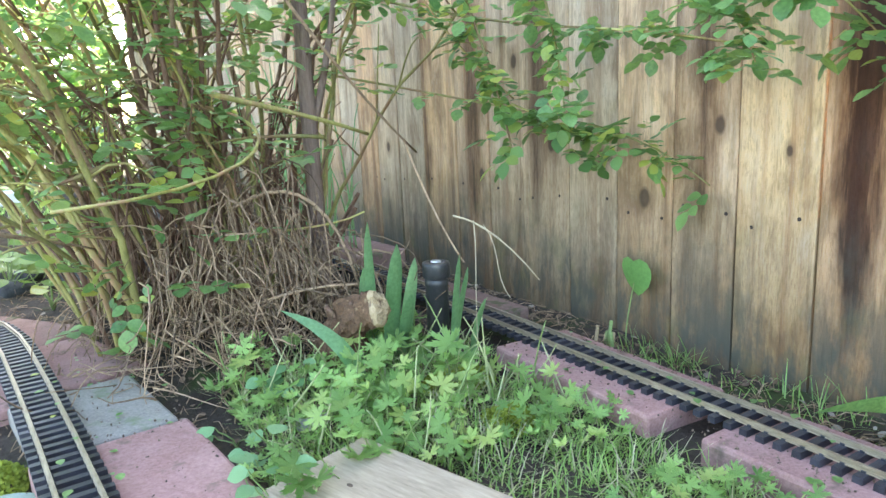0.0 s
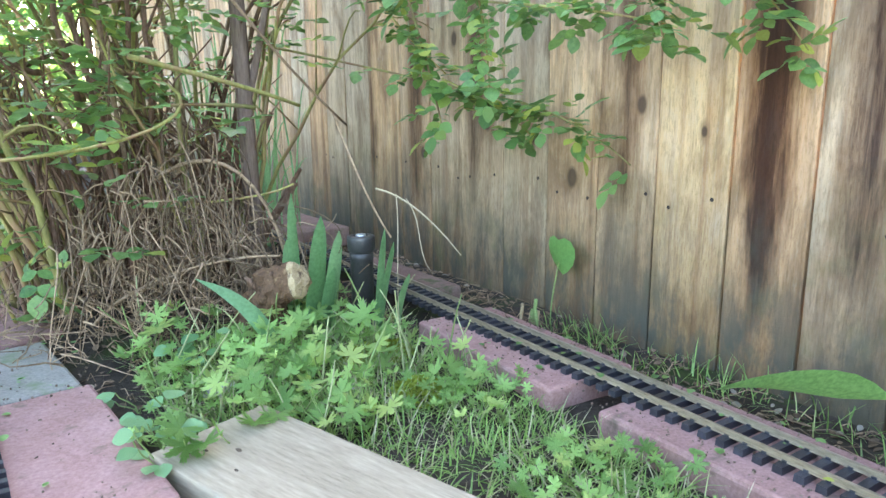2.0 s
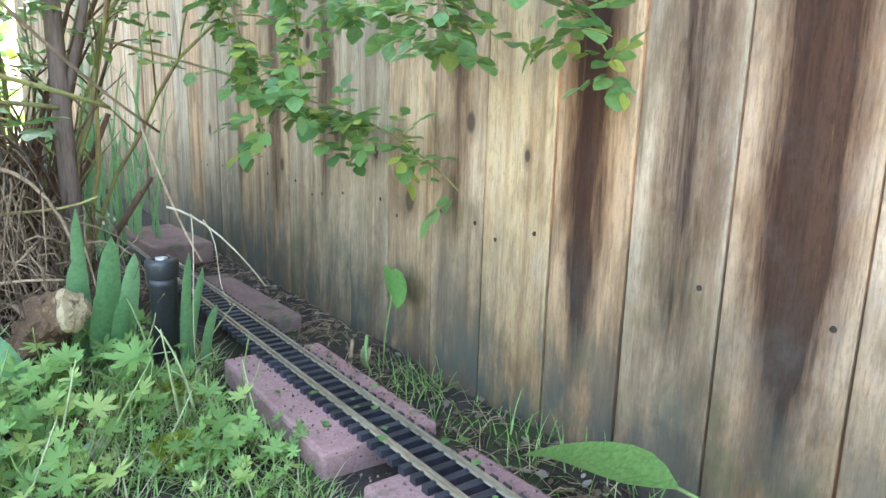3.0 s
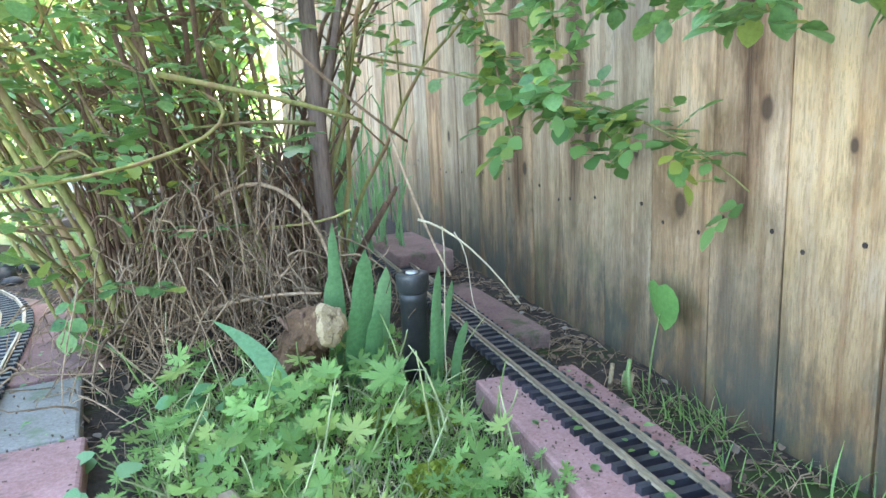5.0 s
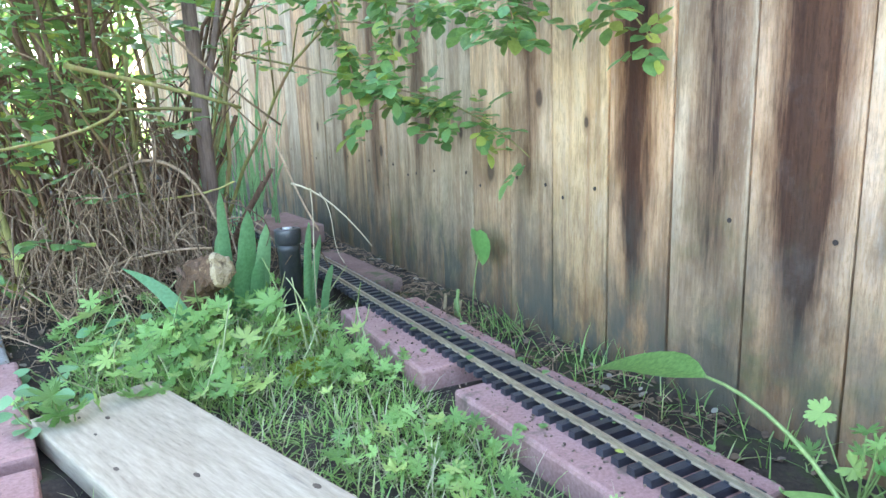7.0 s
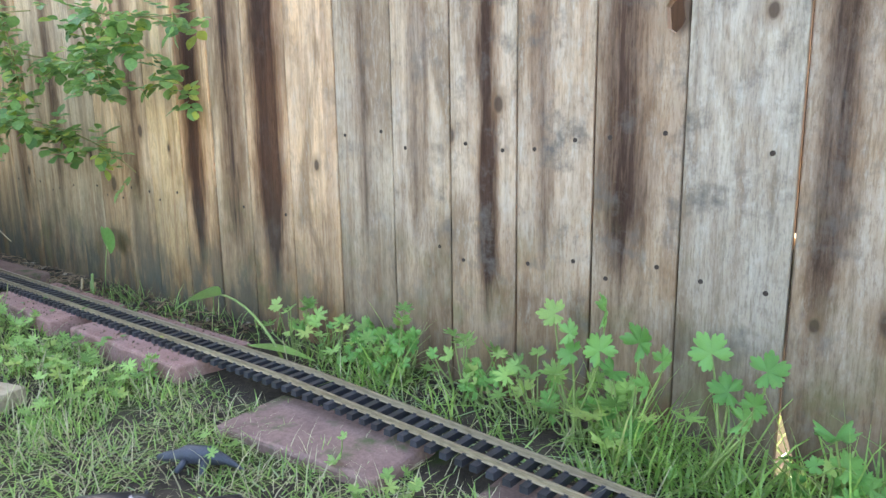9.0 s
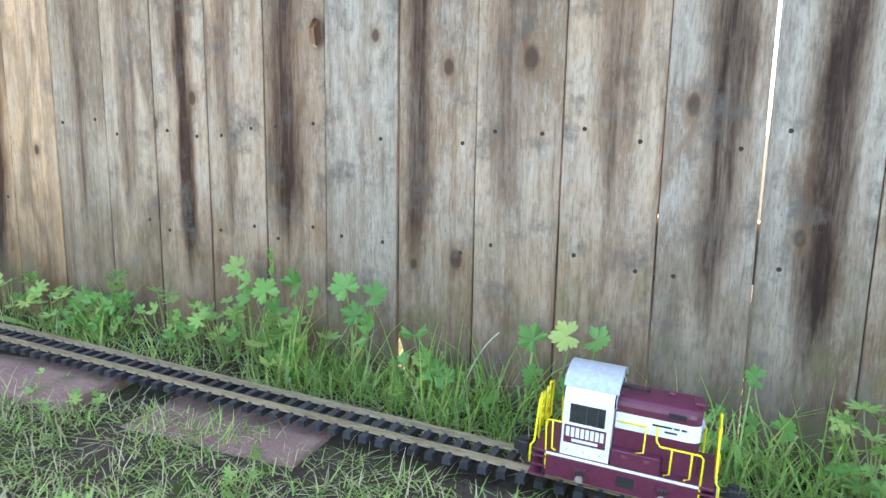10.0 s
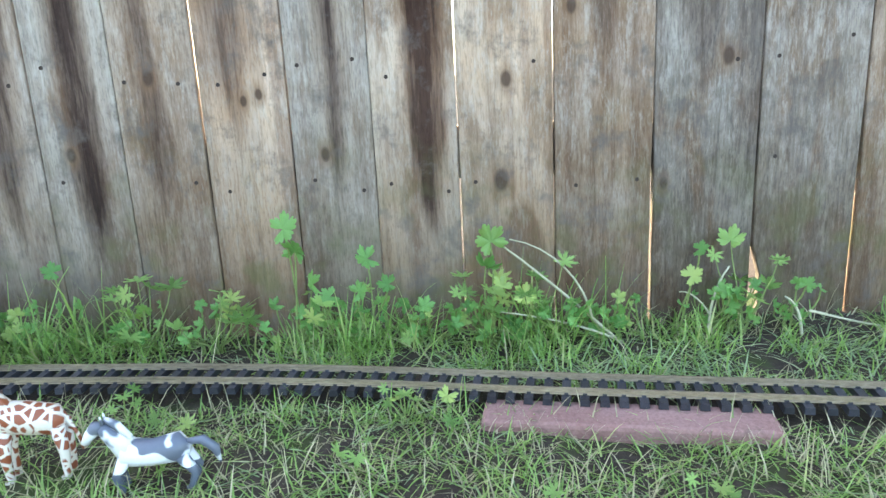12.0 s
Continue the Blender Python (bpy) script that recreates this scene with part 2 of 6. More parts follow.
def track_x(y):
    """Centre line of the right track: straight along the fence, then bending away from it."""
    d = -1.3 - y
    return 0.919 if d < 0 else 0.919 - 0.18 * d * d if d < 0.5 else 0.874 - 0.18 * (d - 0.5)


# ---- ground ----
def ground():
    ys = [-400, -120, -40, -15, -7] + [-4.5 + 0.045 * i for i in range(int(9.0 / 0.045))] + [5, 7, 15, 40, 120, 400]
    xs = [-400, -120, -40, -15, -7, -4, -2.5] + [-1.6 + 0.045 * i for i in range(int(3.6 / 0.045))] + [2.2, 4, 15, 40, 120, 400]
    g = Geo()
    n = len(xs)
    g.add([(x, y, ground_z(x, y)) for y in ys for x in xs],
          [(j * n + i, j * n + i + 1, (j + 1) * n + i + 1, (j + 1) * n + i) for j in range(len(ys) - 1) for i in range(n - 1)])
    return tagged(put("ground", g, M_SOIL, smooth=True), "dark garden soil with moss and litter under weeds", "ground", kind="structure")


ground()

# ---- fence ----
FENCE_X = 1.147
EDGES = [4.35, 4.2, 4.05, 3.92, 3.78, 3.63, 3.5, 3.35, 3.2, 3.06, 2.92, 2.77, 2.63, 2.48, 2.33, 2.18, 2.02, 1.84, 1.69, 1.53, 1.38, 1.233, 1.088, 0.95, 0.805, 0.674, 0.544, 0.402,
         0.258, 0.113, -0.019, -0.151, -0.283, -0.414, -0.555, -0.695, -0.835, -0.982, -1.118, -1.26, -1.398, -1.545, -1.684, -1.828,
         -1.99, -2.158, -2.337, -2.512, -2.66, -2.81, -2.96, -3.11, -3.26, -3.41, -3.56]
# stains: (y, half width, lowest z, strength); knots: (y, z, radius)
STAINS = [(0.745, 0.040, 0.0, 1.3), (0.605, 0.034, 0.04, 0.8), (0.470, 0.048, 0.0, 1.5), (1.02, 0.026, 0.12, 0.6), (1.088, 0.022, 0.14, 0.6), (1.49, 0.04, 0.10, 0.55), (1.755, 0.03, 0.05, 0.6), (2.007, 0.03, 0.05, 0.6),
          (0.185, 0.020, 0.10, 0.45), (0.054, 0.022, 0.12, 0.45), (-0.095, 0.022, 0.02, 1.1), (-0.199, 0.020, 0.10, 0.5), (-0.330, 0.045, 0.08, 0.85), (-0.592, 0.028, 0.08, 0.7), (-0.746, 0.045, 0.15, 0.4), (-0.909, 0.030, 0.2, 0.5),
          (-1.06, 0.030, 0.03, 0.8), (-1.199, 0.030, 0.0, 0.9), (-1.32, 0.026, 0.05, 0.6), (-1.455, 0.060, 0.18, 0.55), (-1.62, 0.024, 0.08, 0.7), (-1.776, 0.034, 0.02, 1.15), (-2.075, 0.04, 0.25, 0.35), (-2.236, 0.05, 0.22, 0.5), (-2.33, 0.03, 0.1, 0.4), (-2.56, 0.05, 0.2, 0.5)]
KNOTS = [(-0.02, 0.36, 0.010), (0.32, 0.30, 0.009), (1.28, 0.30, 0.010), (1.72, 0.24, 0.012), (-1.02, 0.40, 0.012), (-1.17, 0.22, 0.009), (-1.32, 0.34, 0.011), (-1.60, 0.20, 0.010), (-2.02, 0.42, 0.010), (-2.28, 0.33, 0.012), (1.439, 0.325, 0.015), (1.157, 0.224, 0.016), (0.988, 0.367, 0.013), (0.857, 0.325, 0.007), (1.577, 0.52, 0.013), (-0.400, 0.519, 0.020), (-0.514, 0.51, 0.008), (-0.645, 0.457, 0.011), (-0.664, 0.145, 0.013), (-0.586, 0.13, 0.007),
         (-0.783, 0.468, 0.014), (-0.117, 0.409, 0.010), (-1.471, 0.295, 0.007), (-1.498, 0.305, 0.008), (-1.911, 0.31, 0.011), (-1.899, 0.141, 0.015), (-2.178, 0.122, 0.008), (2.25, 0.3, 0.012)]


def pierce(ob, y, z, ry, rz):
    """Cut an oval knot hole through a board."""
    g = Geo()
    g.loft([[(x, y + ry * math.cos(a * 0.3927) + 0.002 * math.sin(a * 1.9), z + rz * math.sin(a * 0.3927)) for a in range(16)] for x in (-0.05, 0.05)])
    me = g.mesh("cutter", ob.data.materials[0])
    bm = bmesh.new()
    bm.from_mesh(me)
    bmesh.ops.recalc_face_normals(bm, faces=bm.faces)
    bm.to_mesh(me)
    bm.free()
    bm = bmesh.new()
    bm.from_mesh(ob.data)
    bmesh.ops.recalc_face_normals(bm, faces=bm.faces)
    bm.to_mesh(ob.data)
    bm.free()
    cutter = new("cutter", me)
    m = ob.modifiers.new("hole", "BOOLEAN")
    m.operation, m.object, m.solver = "DIFFERENCE", cutter, "EXACT"
    bpy.context.view_layer.update()
    cut = bpy.data.meshes.new_from_object(ob.evaluated_get(bpy.context.evaluated_depsgraph_get()))
    ob.modifiers.clear()
    ob.data = cut
    bpy.data.objects.remove(cutter)


# seams that stand open: y of the seam: (width near the ground, width higher up)
SEAMS = {-1.118: (0.001, 0.0024), -1.26: (0.001, 0.0018), -1.398: (0.0012, 0.0022), -1.545: (0.001, 0.001), -1.684: (0.001, 0.001), -1.828: (0.0020, 0.001), -1.99: (0.0015, 0.0025), -2.158: (0.0060, 0.0012), -2.337: (0.0030, 0.0012), -2.512: (0.0060, 0.0020)}


def seam(y, z):
    low, high = SEAMS.get(y, (0.0030, 0.0020) if y > -0.6 else (0.0022, 0.0018))
    k = max(0.0, min(1.0, (z - 0.12) / 0.18))
    return low + (high - low) * k


def fence():
    rng = random.Random(5)
    root = tagged(new("fence"), "weathered tan and grey cedar board fence with dark water stains", "fence", kind="structure")
    m_nail = surface("rusty_nail", (0.02, 0.013, 0.01), (0.05, 0.03, 0.02), 200.0, 0.8)
    nail = Geo()
    nail.tube([(-0.0008, 0, 0), (0.004, 0, 0)], 0.0036, 0.0036, 7)
    nail_me = nail.mesh("nail", m_nail)
    # negative i: unseen boards added behind the bush to shade the ground there
    for i in range(-22, len(EDGES) - 1):
        y1, y0 = (EDGES[0] - 0.145 * i, EDGES[0] - 0.145 * (i + 1)) if i < 0 else (EDGES[i], EDGES[i + 1])
        w, mid = y1 - y0, (y0 + y1) / 2
        k = max(0.0, min(1.0, (0.75 - mid) / 0.9))
        tone = tuple(a + (b - a) * k for a, b in zip((0.57, 0.40, 0.245), (0.475, 0.375, 0.285)))
        j = rng.uniform(0.80, 1.20) * (0.68 if mid < -1.95 else 1.06 if mid > 0 else 1.0)
        warm = rng.uniform(0.92, 1.20)
        tone = (min(0.8, tone[0] * j * warm), tone[1] * j, tone[2] * j / warm)
        mat = fence_wood("fence_board_wood", tone, 0.18 + 0.30 * k, rng.uniform(0, 9), [(y - mid, a, b, c) for y, a, b, c in STAINS if y0 < y <= y1], [(y - mid, a, b) for y, a, b in KNOTS if y0 < y <= y1], lichen=k, mildew=1 - k)
        t, lean, off = 0.016, rng.uniform(-0.0015, 0.0015), rng.uniform(-0.003, 0.003)
        g = Geo()
        zs = [-0.30, -0.05, 0.005, 0.03, 0.1, 0.3, 0.5, 0.8, 1.2, 1.62, 1.72]
        rings = []
        for z in zs:
            cut = 0.035 if z == zs[-1] else 0.0
            cup = rng.uniform(-0.0015, 0.0015)
            e = 0.0016
            a, b = -w / 2 + seam(y0, z) / 2 + cut + rng.uniform(0, 0.0008), w / 2 - seam(y1, z) / 2 - cut - rng.uniform(0, 0.0008) - (0.018 if i == 34 and z < 0.0 else 0.014 if i == 46 and z < 0.004 else 0.0)
            rings.append([(off + e, a, z), (off, a + e, z), (off + cup, (a + b) / 2, z), (off, b - e, z), (off + e, b, z), (off + t, b, z), (off + t, a, z)])
        g.loft(rings)
        ob = put("board", g, mat, root)
        if i == 32:
            pierce(ob, -0.394 - mid, 0.519, 0.0125, 0.025)
        ob.location, ob.rotation_euler = (FENCE_X, mid, 0), (lean, 0, 0)
        z0 = 0.165 + (0.035 if mid > 0.2 else 0) + (-0.02 if mid < -1.2 else 0)
        for row, zz in enumerate((z0, z0 + 0.19 if mid < 0.3 else 0.9)):
            for s in (-1, 1):
                if rng.random() < 0.35:
                    continue
                nb = new("nail", nail_me)
                nb.parent = root
                nb.location = (FENCE_X + off, mid + s * w * rng.uniform(0.25, 0.36), zz + rng.uniform(-0.02, 0.02))
    for z in (0.19, 1.45):
        g = Geo()
        g.box(FENCE_X + 0.02, -3.5, z - 0.045, FENCE_X + 0.058, 7.4, z + 0.045)
        put("back_rail", g, M_PLANK, root)
    return root


fence()
# added wall: its dark colour stands in for shade behind the board gaps
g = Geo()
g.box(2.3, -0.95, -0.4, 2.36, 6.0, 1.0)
tagged(put("gap_darkening_wall", g, surface("gap_backing_dark", (0.02, 0.015, 0.012), (0.05, 0.038, 0.03), 20.0, 0.9, stretch=(1, 1, 0.1))), "plain dark wall added beyond the fence to make its gaps look dark", "wall", kind="structure")


# ---- tracks ----
def tie_mesh():
    g = Geo()
    prof = [(-0.0064, -0.0095), (-0.0056, 0.0), (0.0056, 0.0), (0.0064, -0.0095)]
    g.loft([[(x, y, z) for y, z in prof] for x in (-0.041, -0.0405, 0.0405, 0.041)])
    for s in (-1, 1):
        for o in (-0.0048, 0.0032):
            g.box(s * 0.0235 + o, -0.0028, -0.0005, s * 0.0235 + o + 0.0016, 0.0028, 0.0026)
    return g.mesh("sleeper", M_TIE)


TIE = tie_mesh()


def track(name, label, line, spacing, centre):
    """line: points of the rail heads' centre line."""
    root = tagged(new(name), label, "railway track")
    root.location = centre
    pts = [Vector(p) - Vector(centre) for p in line]
    prof = [(-0.0035, -0.0085), (0.0035, -0.0085), (0.0035, -0.0072), (0.0009, -0.0062), (0.0009, -0.0026), (0.0023, -0.0018), (0.0023, 0.0), (-0.0023, 0.0), (-0.0023, -0.0018), (-0.0009, -0.0026), (-0.0009, -0.0062), (-0.0035, -0.0072)]
    dirs = [(pts[min(i + 1, len(pts) - 1)] - pts[max(i - 1, 0)]).normalized() for i in range(len(pts))]
    sides = [Vector((d.y, -d.x, 0)).normalized() for d in dirs]
    for s in (-1, 1):
        g = Geo()
        g.loft([[p + sd * (s * 0.0235 + a) + Vector((0, 0, b)) for a, b in prof] for p, sd in zip(pts, sides)])
        put("rail", g, M_RAIL, root)
    run, nxt = 0.0, spacing / 2
    rng = random.Random(3)
    for i in range(len(pts) - 1):
        seg = (pts[i + 1] - pts[i]).length
        while nxt < run + seg:
            p = pts[i].lerp(pts[i + 1], (nxt - run) / seg)
            d = dirs[i].lerp(dirs[i + 1], (nxt - run) / seg)
            t = new("sleeper", TIE)
            t.parent = root
            t.location = p - Vector((0, 0, 0.0085))
            t.rotation_euler = (0, 0, math.atan2(d.y, d.x) - math.pi / 2 + rng.uniform(-0.02, 0.02))
            nxt += spacing
        run += seg
    return root


track("railway_track", "narrow brass-railed toy track with black plastic sleepers along the fence",
      [(track_x(3.0 - 0.06 * i), 3.0 - 0.06 * i, rail_z(3.0 - 0.06 * i)) for i in range(96)], 0.0250, (0.919, 0, -0.04))
LEFT = [(0.128, 0.42), (0.118, 0.72), (0.105, 1.03), (0.085, 1.285), (0.062, 1.54), (0.0375, 1.785), (0.022, 1.90), (-0.004, 2.02), (-0.045, 2.13), (-0.10, 2.235), (-0.175, 2.325), (-0.27, 2.395), (-0.40, 2.44), (-0.65, 2.465)]
track("railway_track", "curved brass-railed toy track with black sleepers on pavers", [(x, y, -0.02) for x, y in LEFT], 0.0250, (0.1, 1.4, -0.04))


# ---- pavers under the tracks ----
def slab(name, label, mat, x, y, top, lx, ly, turn=0.0, thick=0.05, tilt=0.0, group="", category="brick"):
    g = Geo()
    g.box(-lx / 2, -ly / 2, -thick, lx / 2, ly / 2, 0)
    bm_ob = put(name, g, mat, bevel=0.006)
    bm_ob.matrix_world = pose(x, y, top, tilt, 0, turn)
    return tagged(bm_ob, label, category, group)


slab("paver", "dull red concrete paver with worn edges under the track", M_PAVER, 0.912, 1.045, -0.038, 0.175, 0.385, -1, group="pavers under the fence track")
slab("paver", "dull red concrete paver with worn edges under the track", M_PAVER, 0.915, 0.565, -0.038, 0.165, 0.41, 1, group="pavers under the fence track")
slab("paver", "old brown paver half sunk in the grass", M_OLD_PAVER, 0.85, -0.01, -0.060, 0.14, 0.31, 5, 0.04, group="pavers under the fence track")
slab("paver", "old brown paver half sunk in the grass", M_OLD_PAVER, 0.885, -0.42, -0.079, 0.17, 0.30, 2, 0.04, group="pavers under the fence track")
slab("paver", "old brown paver half sunk in the grass", M_OLD_PAVER, 0.92, -1.03, -0.103, 0.15, 0.2, 2, 0.04, group="pavers under the fence track")
slab("paver", "dull purple-red paver beside the track", M_PAVER, 0.778, -2.02, -0.113, 0.068, 0.37, -10, group="pavers under the fence track")
slab("paver", "dull red paver beside the far track", M_OLD_PAVER, 1.0, 1.62, -0.042, 0.09, 0.42, 2, group="pavers under the fence track")
slab("paver", "dull red paver standing proud by the fence", M_OLD_PAVER, 0.98, 2.2, 0.0, 0.16, 0.34, 4, 0.06, group="pavers under the fence track")
slab("paver", "pink paver under the curved track", M_PAVER, 0.115, 1.70, -0.038, 0.2, 0.3, 18, group="pavers under the curved track")
slab("paver", "grey concrete paver stained with moss", M_CONCRETE, 0.135, 1.405, -0.040, 0.2, 0.26, 8, group="pavers under the curved track")
slab("paver", "pink paver under the curved track", M_PAVER, 0.175, 1.07, -0.038, 0.22, 0.40, 6, group="pavers under the curved track")
slab("paver", "pink paver under the curved track", M_PAVER, 0.21, 0.64, -0.038, 0.22, 0.40, 4, group="pavers under the curved track")
slab("paver", "pink paver jutting out beside the curve", M_PAVER, -0.075, 1.70, -0.038, 0.17, 0.42, 12, group="pavers under the curved track")
slab("paver", "tan paver under the far curve", M_OLD_PAVER, -0.19, 2.20, -0.038, 0.26, 0.42, 45, group="pavers under the curved track")
slab("paver", "tan paver under the far curve", M_OLD_PAVER, -0.56, 2.43, -0.038, 0.2, 0.36, 88, group="pavers under the curved track")
slab("paver", "tan paver under the far curve", M_OLD_PAVER, 0.03, 1.99, -0.040, 0.2, 0.3, 35, group="pavers under the curved track")
slab("stepping_stone", "flat mossy brown stepping stone in the soil", M_OLD_PAVER, -0.18, 1.28, -0.068, 0.34, 0.34, 14, 0.04, category="stone")


def plank():
    root = tagged(new("plank"), "weathered grey-tan wooden plank lying among weeds", "plank")
    g = Geo()
    g.box(-0.087, -0.29, -0.034, 0.087, 0.29, 0)
    put("board", g, M_PLANK, root, bevel=0.003)
    m_knot = surface("plank_knot", (0.05, 0.035, 0.025), (0.12, 0.08, 0.05), 90.0, 0.9)
    rng = random.Random(8)
    for _ in range(9):
        g = Geo()
        x, y, r = rng.uniform(-0.07, 0.07), rng.uniform(-0.25, 0.26), rng.uniform(0.002, 0.006)
        ring = [(x + r * 0.8 * math.cos(a * 0.785), y + r * 1.5 * math.sin(a * 0.785)) for a in range(8)]
        g.loft([[(p, q, -0.002) for p, q in ring], [(p, q, 0.0006) for p, q in ring]])
        put("knot", g, m_knot, root)
    g = Geo()
    g.tube([(0.055, -0.262, -0.004), (0.055, -0.262, 0.006)], 0.0016, 0.0016, 8)
    g.tube([(0.055, -0.262 + 0.008 * math.cos(a * 0.3307), 0.0135 + 0.008 * math.sin(a * 0.3307)) for a in range(20)], 0.0016, 0.0016, 8)
    put("screw_eye", g, surface("zinc", (0.45, 0.45, 0.46), (0.65, 0.65, 0.66), 100.0, 0.35, metal=0.9), root, "small zinc screw eye", smooth=True)
    root.matrix_world = pose(0.467, 0.745, -0.04, 1.0, 0, 19.0)
    return root


plank()


# ---- leaf and blade templates: x across, y along, z out of the leaf ----
def fan(outline):
    pts = [(0.0, 0.0, 0.0)] + outline
    return np.array(pts), [(0, i, i + 1) for i in range(1, len(outline))]


LEAFLET = (np.array([(0, 0, 0), (0.17, 0.14, 0.03), (0.30, 0.38, 0.06), (0.29, 0.64, 0.05), (0.15, 0.88, -0.01), (0, 1.02, -0.06), (-0.15, 0.88, -0.01), (-0.29, 0.64, 0.05), (-0.30, 0.38, 0.06), (-0.17, 0.14, 0.03), (0, 0.38, -0.01), (0, 0.66, -0.02)]),
           [(0, 1, 2, 10), (0, 10, 8, 9), (10, 2, 3, 11), (10, 11, 7, 8), (11, 3, 4, 5), (11, 5, 6, 7)])
BLADE = (np.array([(-0.5, 0, 0), (0.5, 0, 0), (-0.45, 0.35, 0.10), (0.45, 0.35, 0.10), (-0.30, 0.70, 0.42), (0.30, 0.70, 0.42), (0, 1.0, 0.95)]),
         [(0, 1, 3, 2), (2, 3, 5, 4), (4, 5, 6)])


def palmate():
    out = []
    lobes = 7
    for k in range(lobes):
        mid = radians(-132 + 264 * k / (lobes - 1))
        size = 1.0 - 0.18 * abs(k - 3) / 3
        for off, r in ((-21.5, 0.30), (-17, 0.70), (-11, 0.60), (-8, 0.96), (-3, 0.80), (0, 1.04), (3, 0.80), (8, 0.96), (11, 0.60), (17, 0.70), (21.5, 0.30)):
            a = mid + radians(off)
            out.append((r * size * math.sin(a), r * size * math.cos(a), 0.16 * r * r + 0.03 * math.cos(3 * off)))
    return fan(out)


PALM = palmate()


def lobed():
    """A fuller round leaf: five broad lobes, each with three blunt teeth."""
    out = []
    for k in range(5):
        mid, size = radians(-124 + 62 * k), 1.0 - 0.08 * abs(k - 2)
        for off, r in ((-31, 0.56), (-25, 0.82), (-17, 0.93), (-12, 0.80), (-6, 0.97), (0, 1.03), (6, 0.97), (12, 0.80), (17, 0.93), (25, 0.82), (31, 0.56)):
            a = mid + radians(off)
            out.append((r * size * math.sin(a), r * size * math.cos(a), 0.14 * r * r + 0.05 * math.cos(radians(off * 5.8))))
    return fan(out)


LOBED = lobed()


def frames(way, up, sx, sy, sz):
    """Rotation-and-scale matrices: y along way, z near up."""
    d = way / np.linalg.norm(way, axis=1, keepdims=True)
    s = np.cross(d, up)
    s /= np.linalg.norm(s, axis=1, keepdims=True) + 1e-9
    n = np.cross(s, d)
    return np.stack([s * np.reshape(sx, (-1, 1)), d * np.reshape(sy, (-1, 1)), n * np.reshape(sz, (-1, 1))], axis=2)


def bulk(name, template, places, mats, material, parent=None, smooth=True):
    tv, tf = template
    n, k = len(places), len(tv)
    verts = (np.einsum("nij,kj->nki", mats, tv) + places[:, None, :]).reshape(-1, 3)
    faces = [tuple(i + j * k for i in q) for j in range(n) for q in tf]
    me = bpy.data.meshes.new(name)
    me.from_pydata(verts.tolist(), [], faces)
    me.materials.append(material)
    if smooth:
        me.polygons.foreach_set("use_smooth", [True] * len(me.polygons))
    ob = new(name, me)
    if parent is not None:
        ob.parent = parent
    return ob


M_GRASS = foliage("grass_blade", (0.06, 0.15, 0.03), (0.38, 0.56, 0.15), (0.62, 0.56, 0.27), 0.42, 0.34)
M_MAT = foliage("matted_grass", (0.12, 0.21, 0.085), (0.50, 0.62, 0.33), (0.66, 0.62, 0.36), 0.3, 0.35)
M_DRY = foliage("dry_grass", (0.26, 0.23, 0.12), (0.58, 0.52, 0.32), None, 0.25, 0.7)
M_WEED = foliage("weed_leaf", (0.045, 0.15, 0.025), (0.46, 0.68, 0.20), (0.62, 0.66, 0.20), 0.42, 0.34)
M_ROSE = foliage("rose_leaf", (0.032, 0.115, 0.032), (0.26, 0.42, 0.125), (0.64, 0.58, 0.09), 0.36, 0.36)
M_TALL = foliage("tall_weed_leaf", (0.06, 0.19, 0.035), (0.23, 0.45, 0.12), (0.50, 0.55, 0.16), 0.33, 0.38)
M_IRIS = foliage("iris_leaf", (0.10, 0.235, 0.085), (0.27, 0.44, 0.20), None, 0.3, 0.4)
M_STEM = surface("weed_stem", (0.12, 0.19, 0.05), (0.26, 0.32, 0.10), 60.0, 0.6, 0.0004)
M_CANE = surface("green_cane", (0.15, 0.15, 0.035), (0.39, 0.34, 0.115), 30.0, 0.7, 0.0015, stretch=(1, 1, 0.3), spot=((0.27, 0.155, 0.08), 16.0, 0.50), vary=0.45)
M_BARK = surface("brown_bark", (0.085, 0.05, 0.034), (0.27, 0.16, 0.105), 60.0, 0.95, 0.008, stretch=(1, 1, 0.2), spec=0.2)
M_DEAD = surface("dead_stem", (0.105, 0.062, 0.037), (0.37, 0.255, 0.16), 30.0, 0.9, 0.001, spec=0.2, vary=0.5, island=True)
M_SAWN = surface("sawn_wood", (0.22, 0.14, 0.065), (0.50, 0.37, 0.21), 60.0, 0.85, 0.004, spot=((0.13, 0.08, 0.045), 70.0, 0.53))
M_TRUNK = surface("trunk_bark", (0.10, 0.066, 0.052), (0.29, 0.20, 0.155), 40.0, 0.95, 0.006, stretch=(1, 1, 0.12), spec=0.2)


def curve(p0, p1, p2, p3, n=8):
    """Points of a Bezier curve."""
    p0, p1, p2, p3 = (Vector(p) for p in (p0, p1, p2, p3))
    return [p0 * (1 - t) ** 3 + p1 * 3 * t * (1 - t) ** 2 + p2 * 3 * t * t * (1 - t) + p3 * t ** 3 for t in [i / n for i in range(n + 1)]]


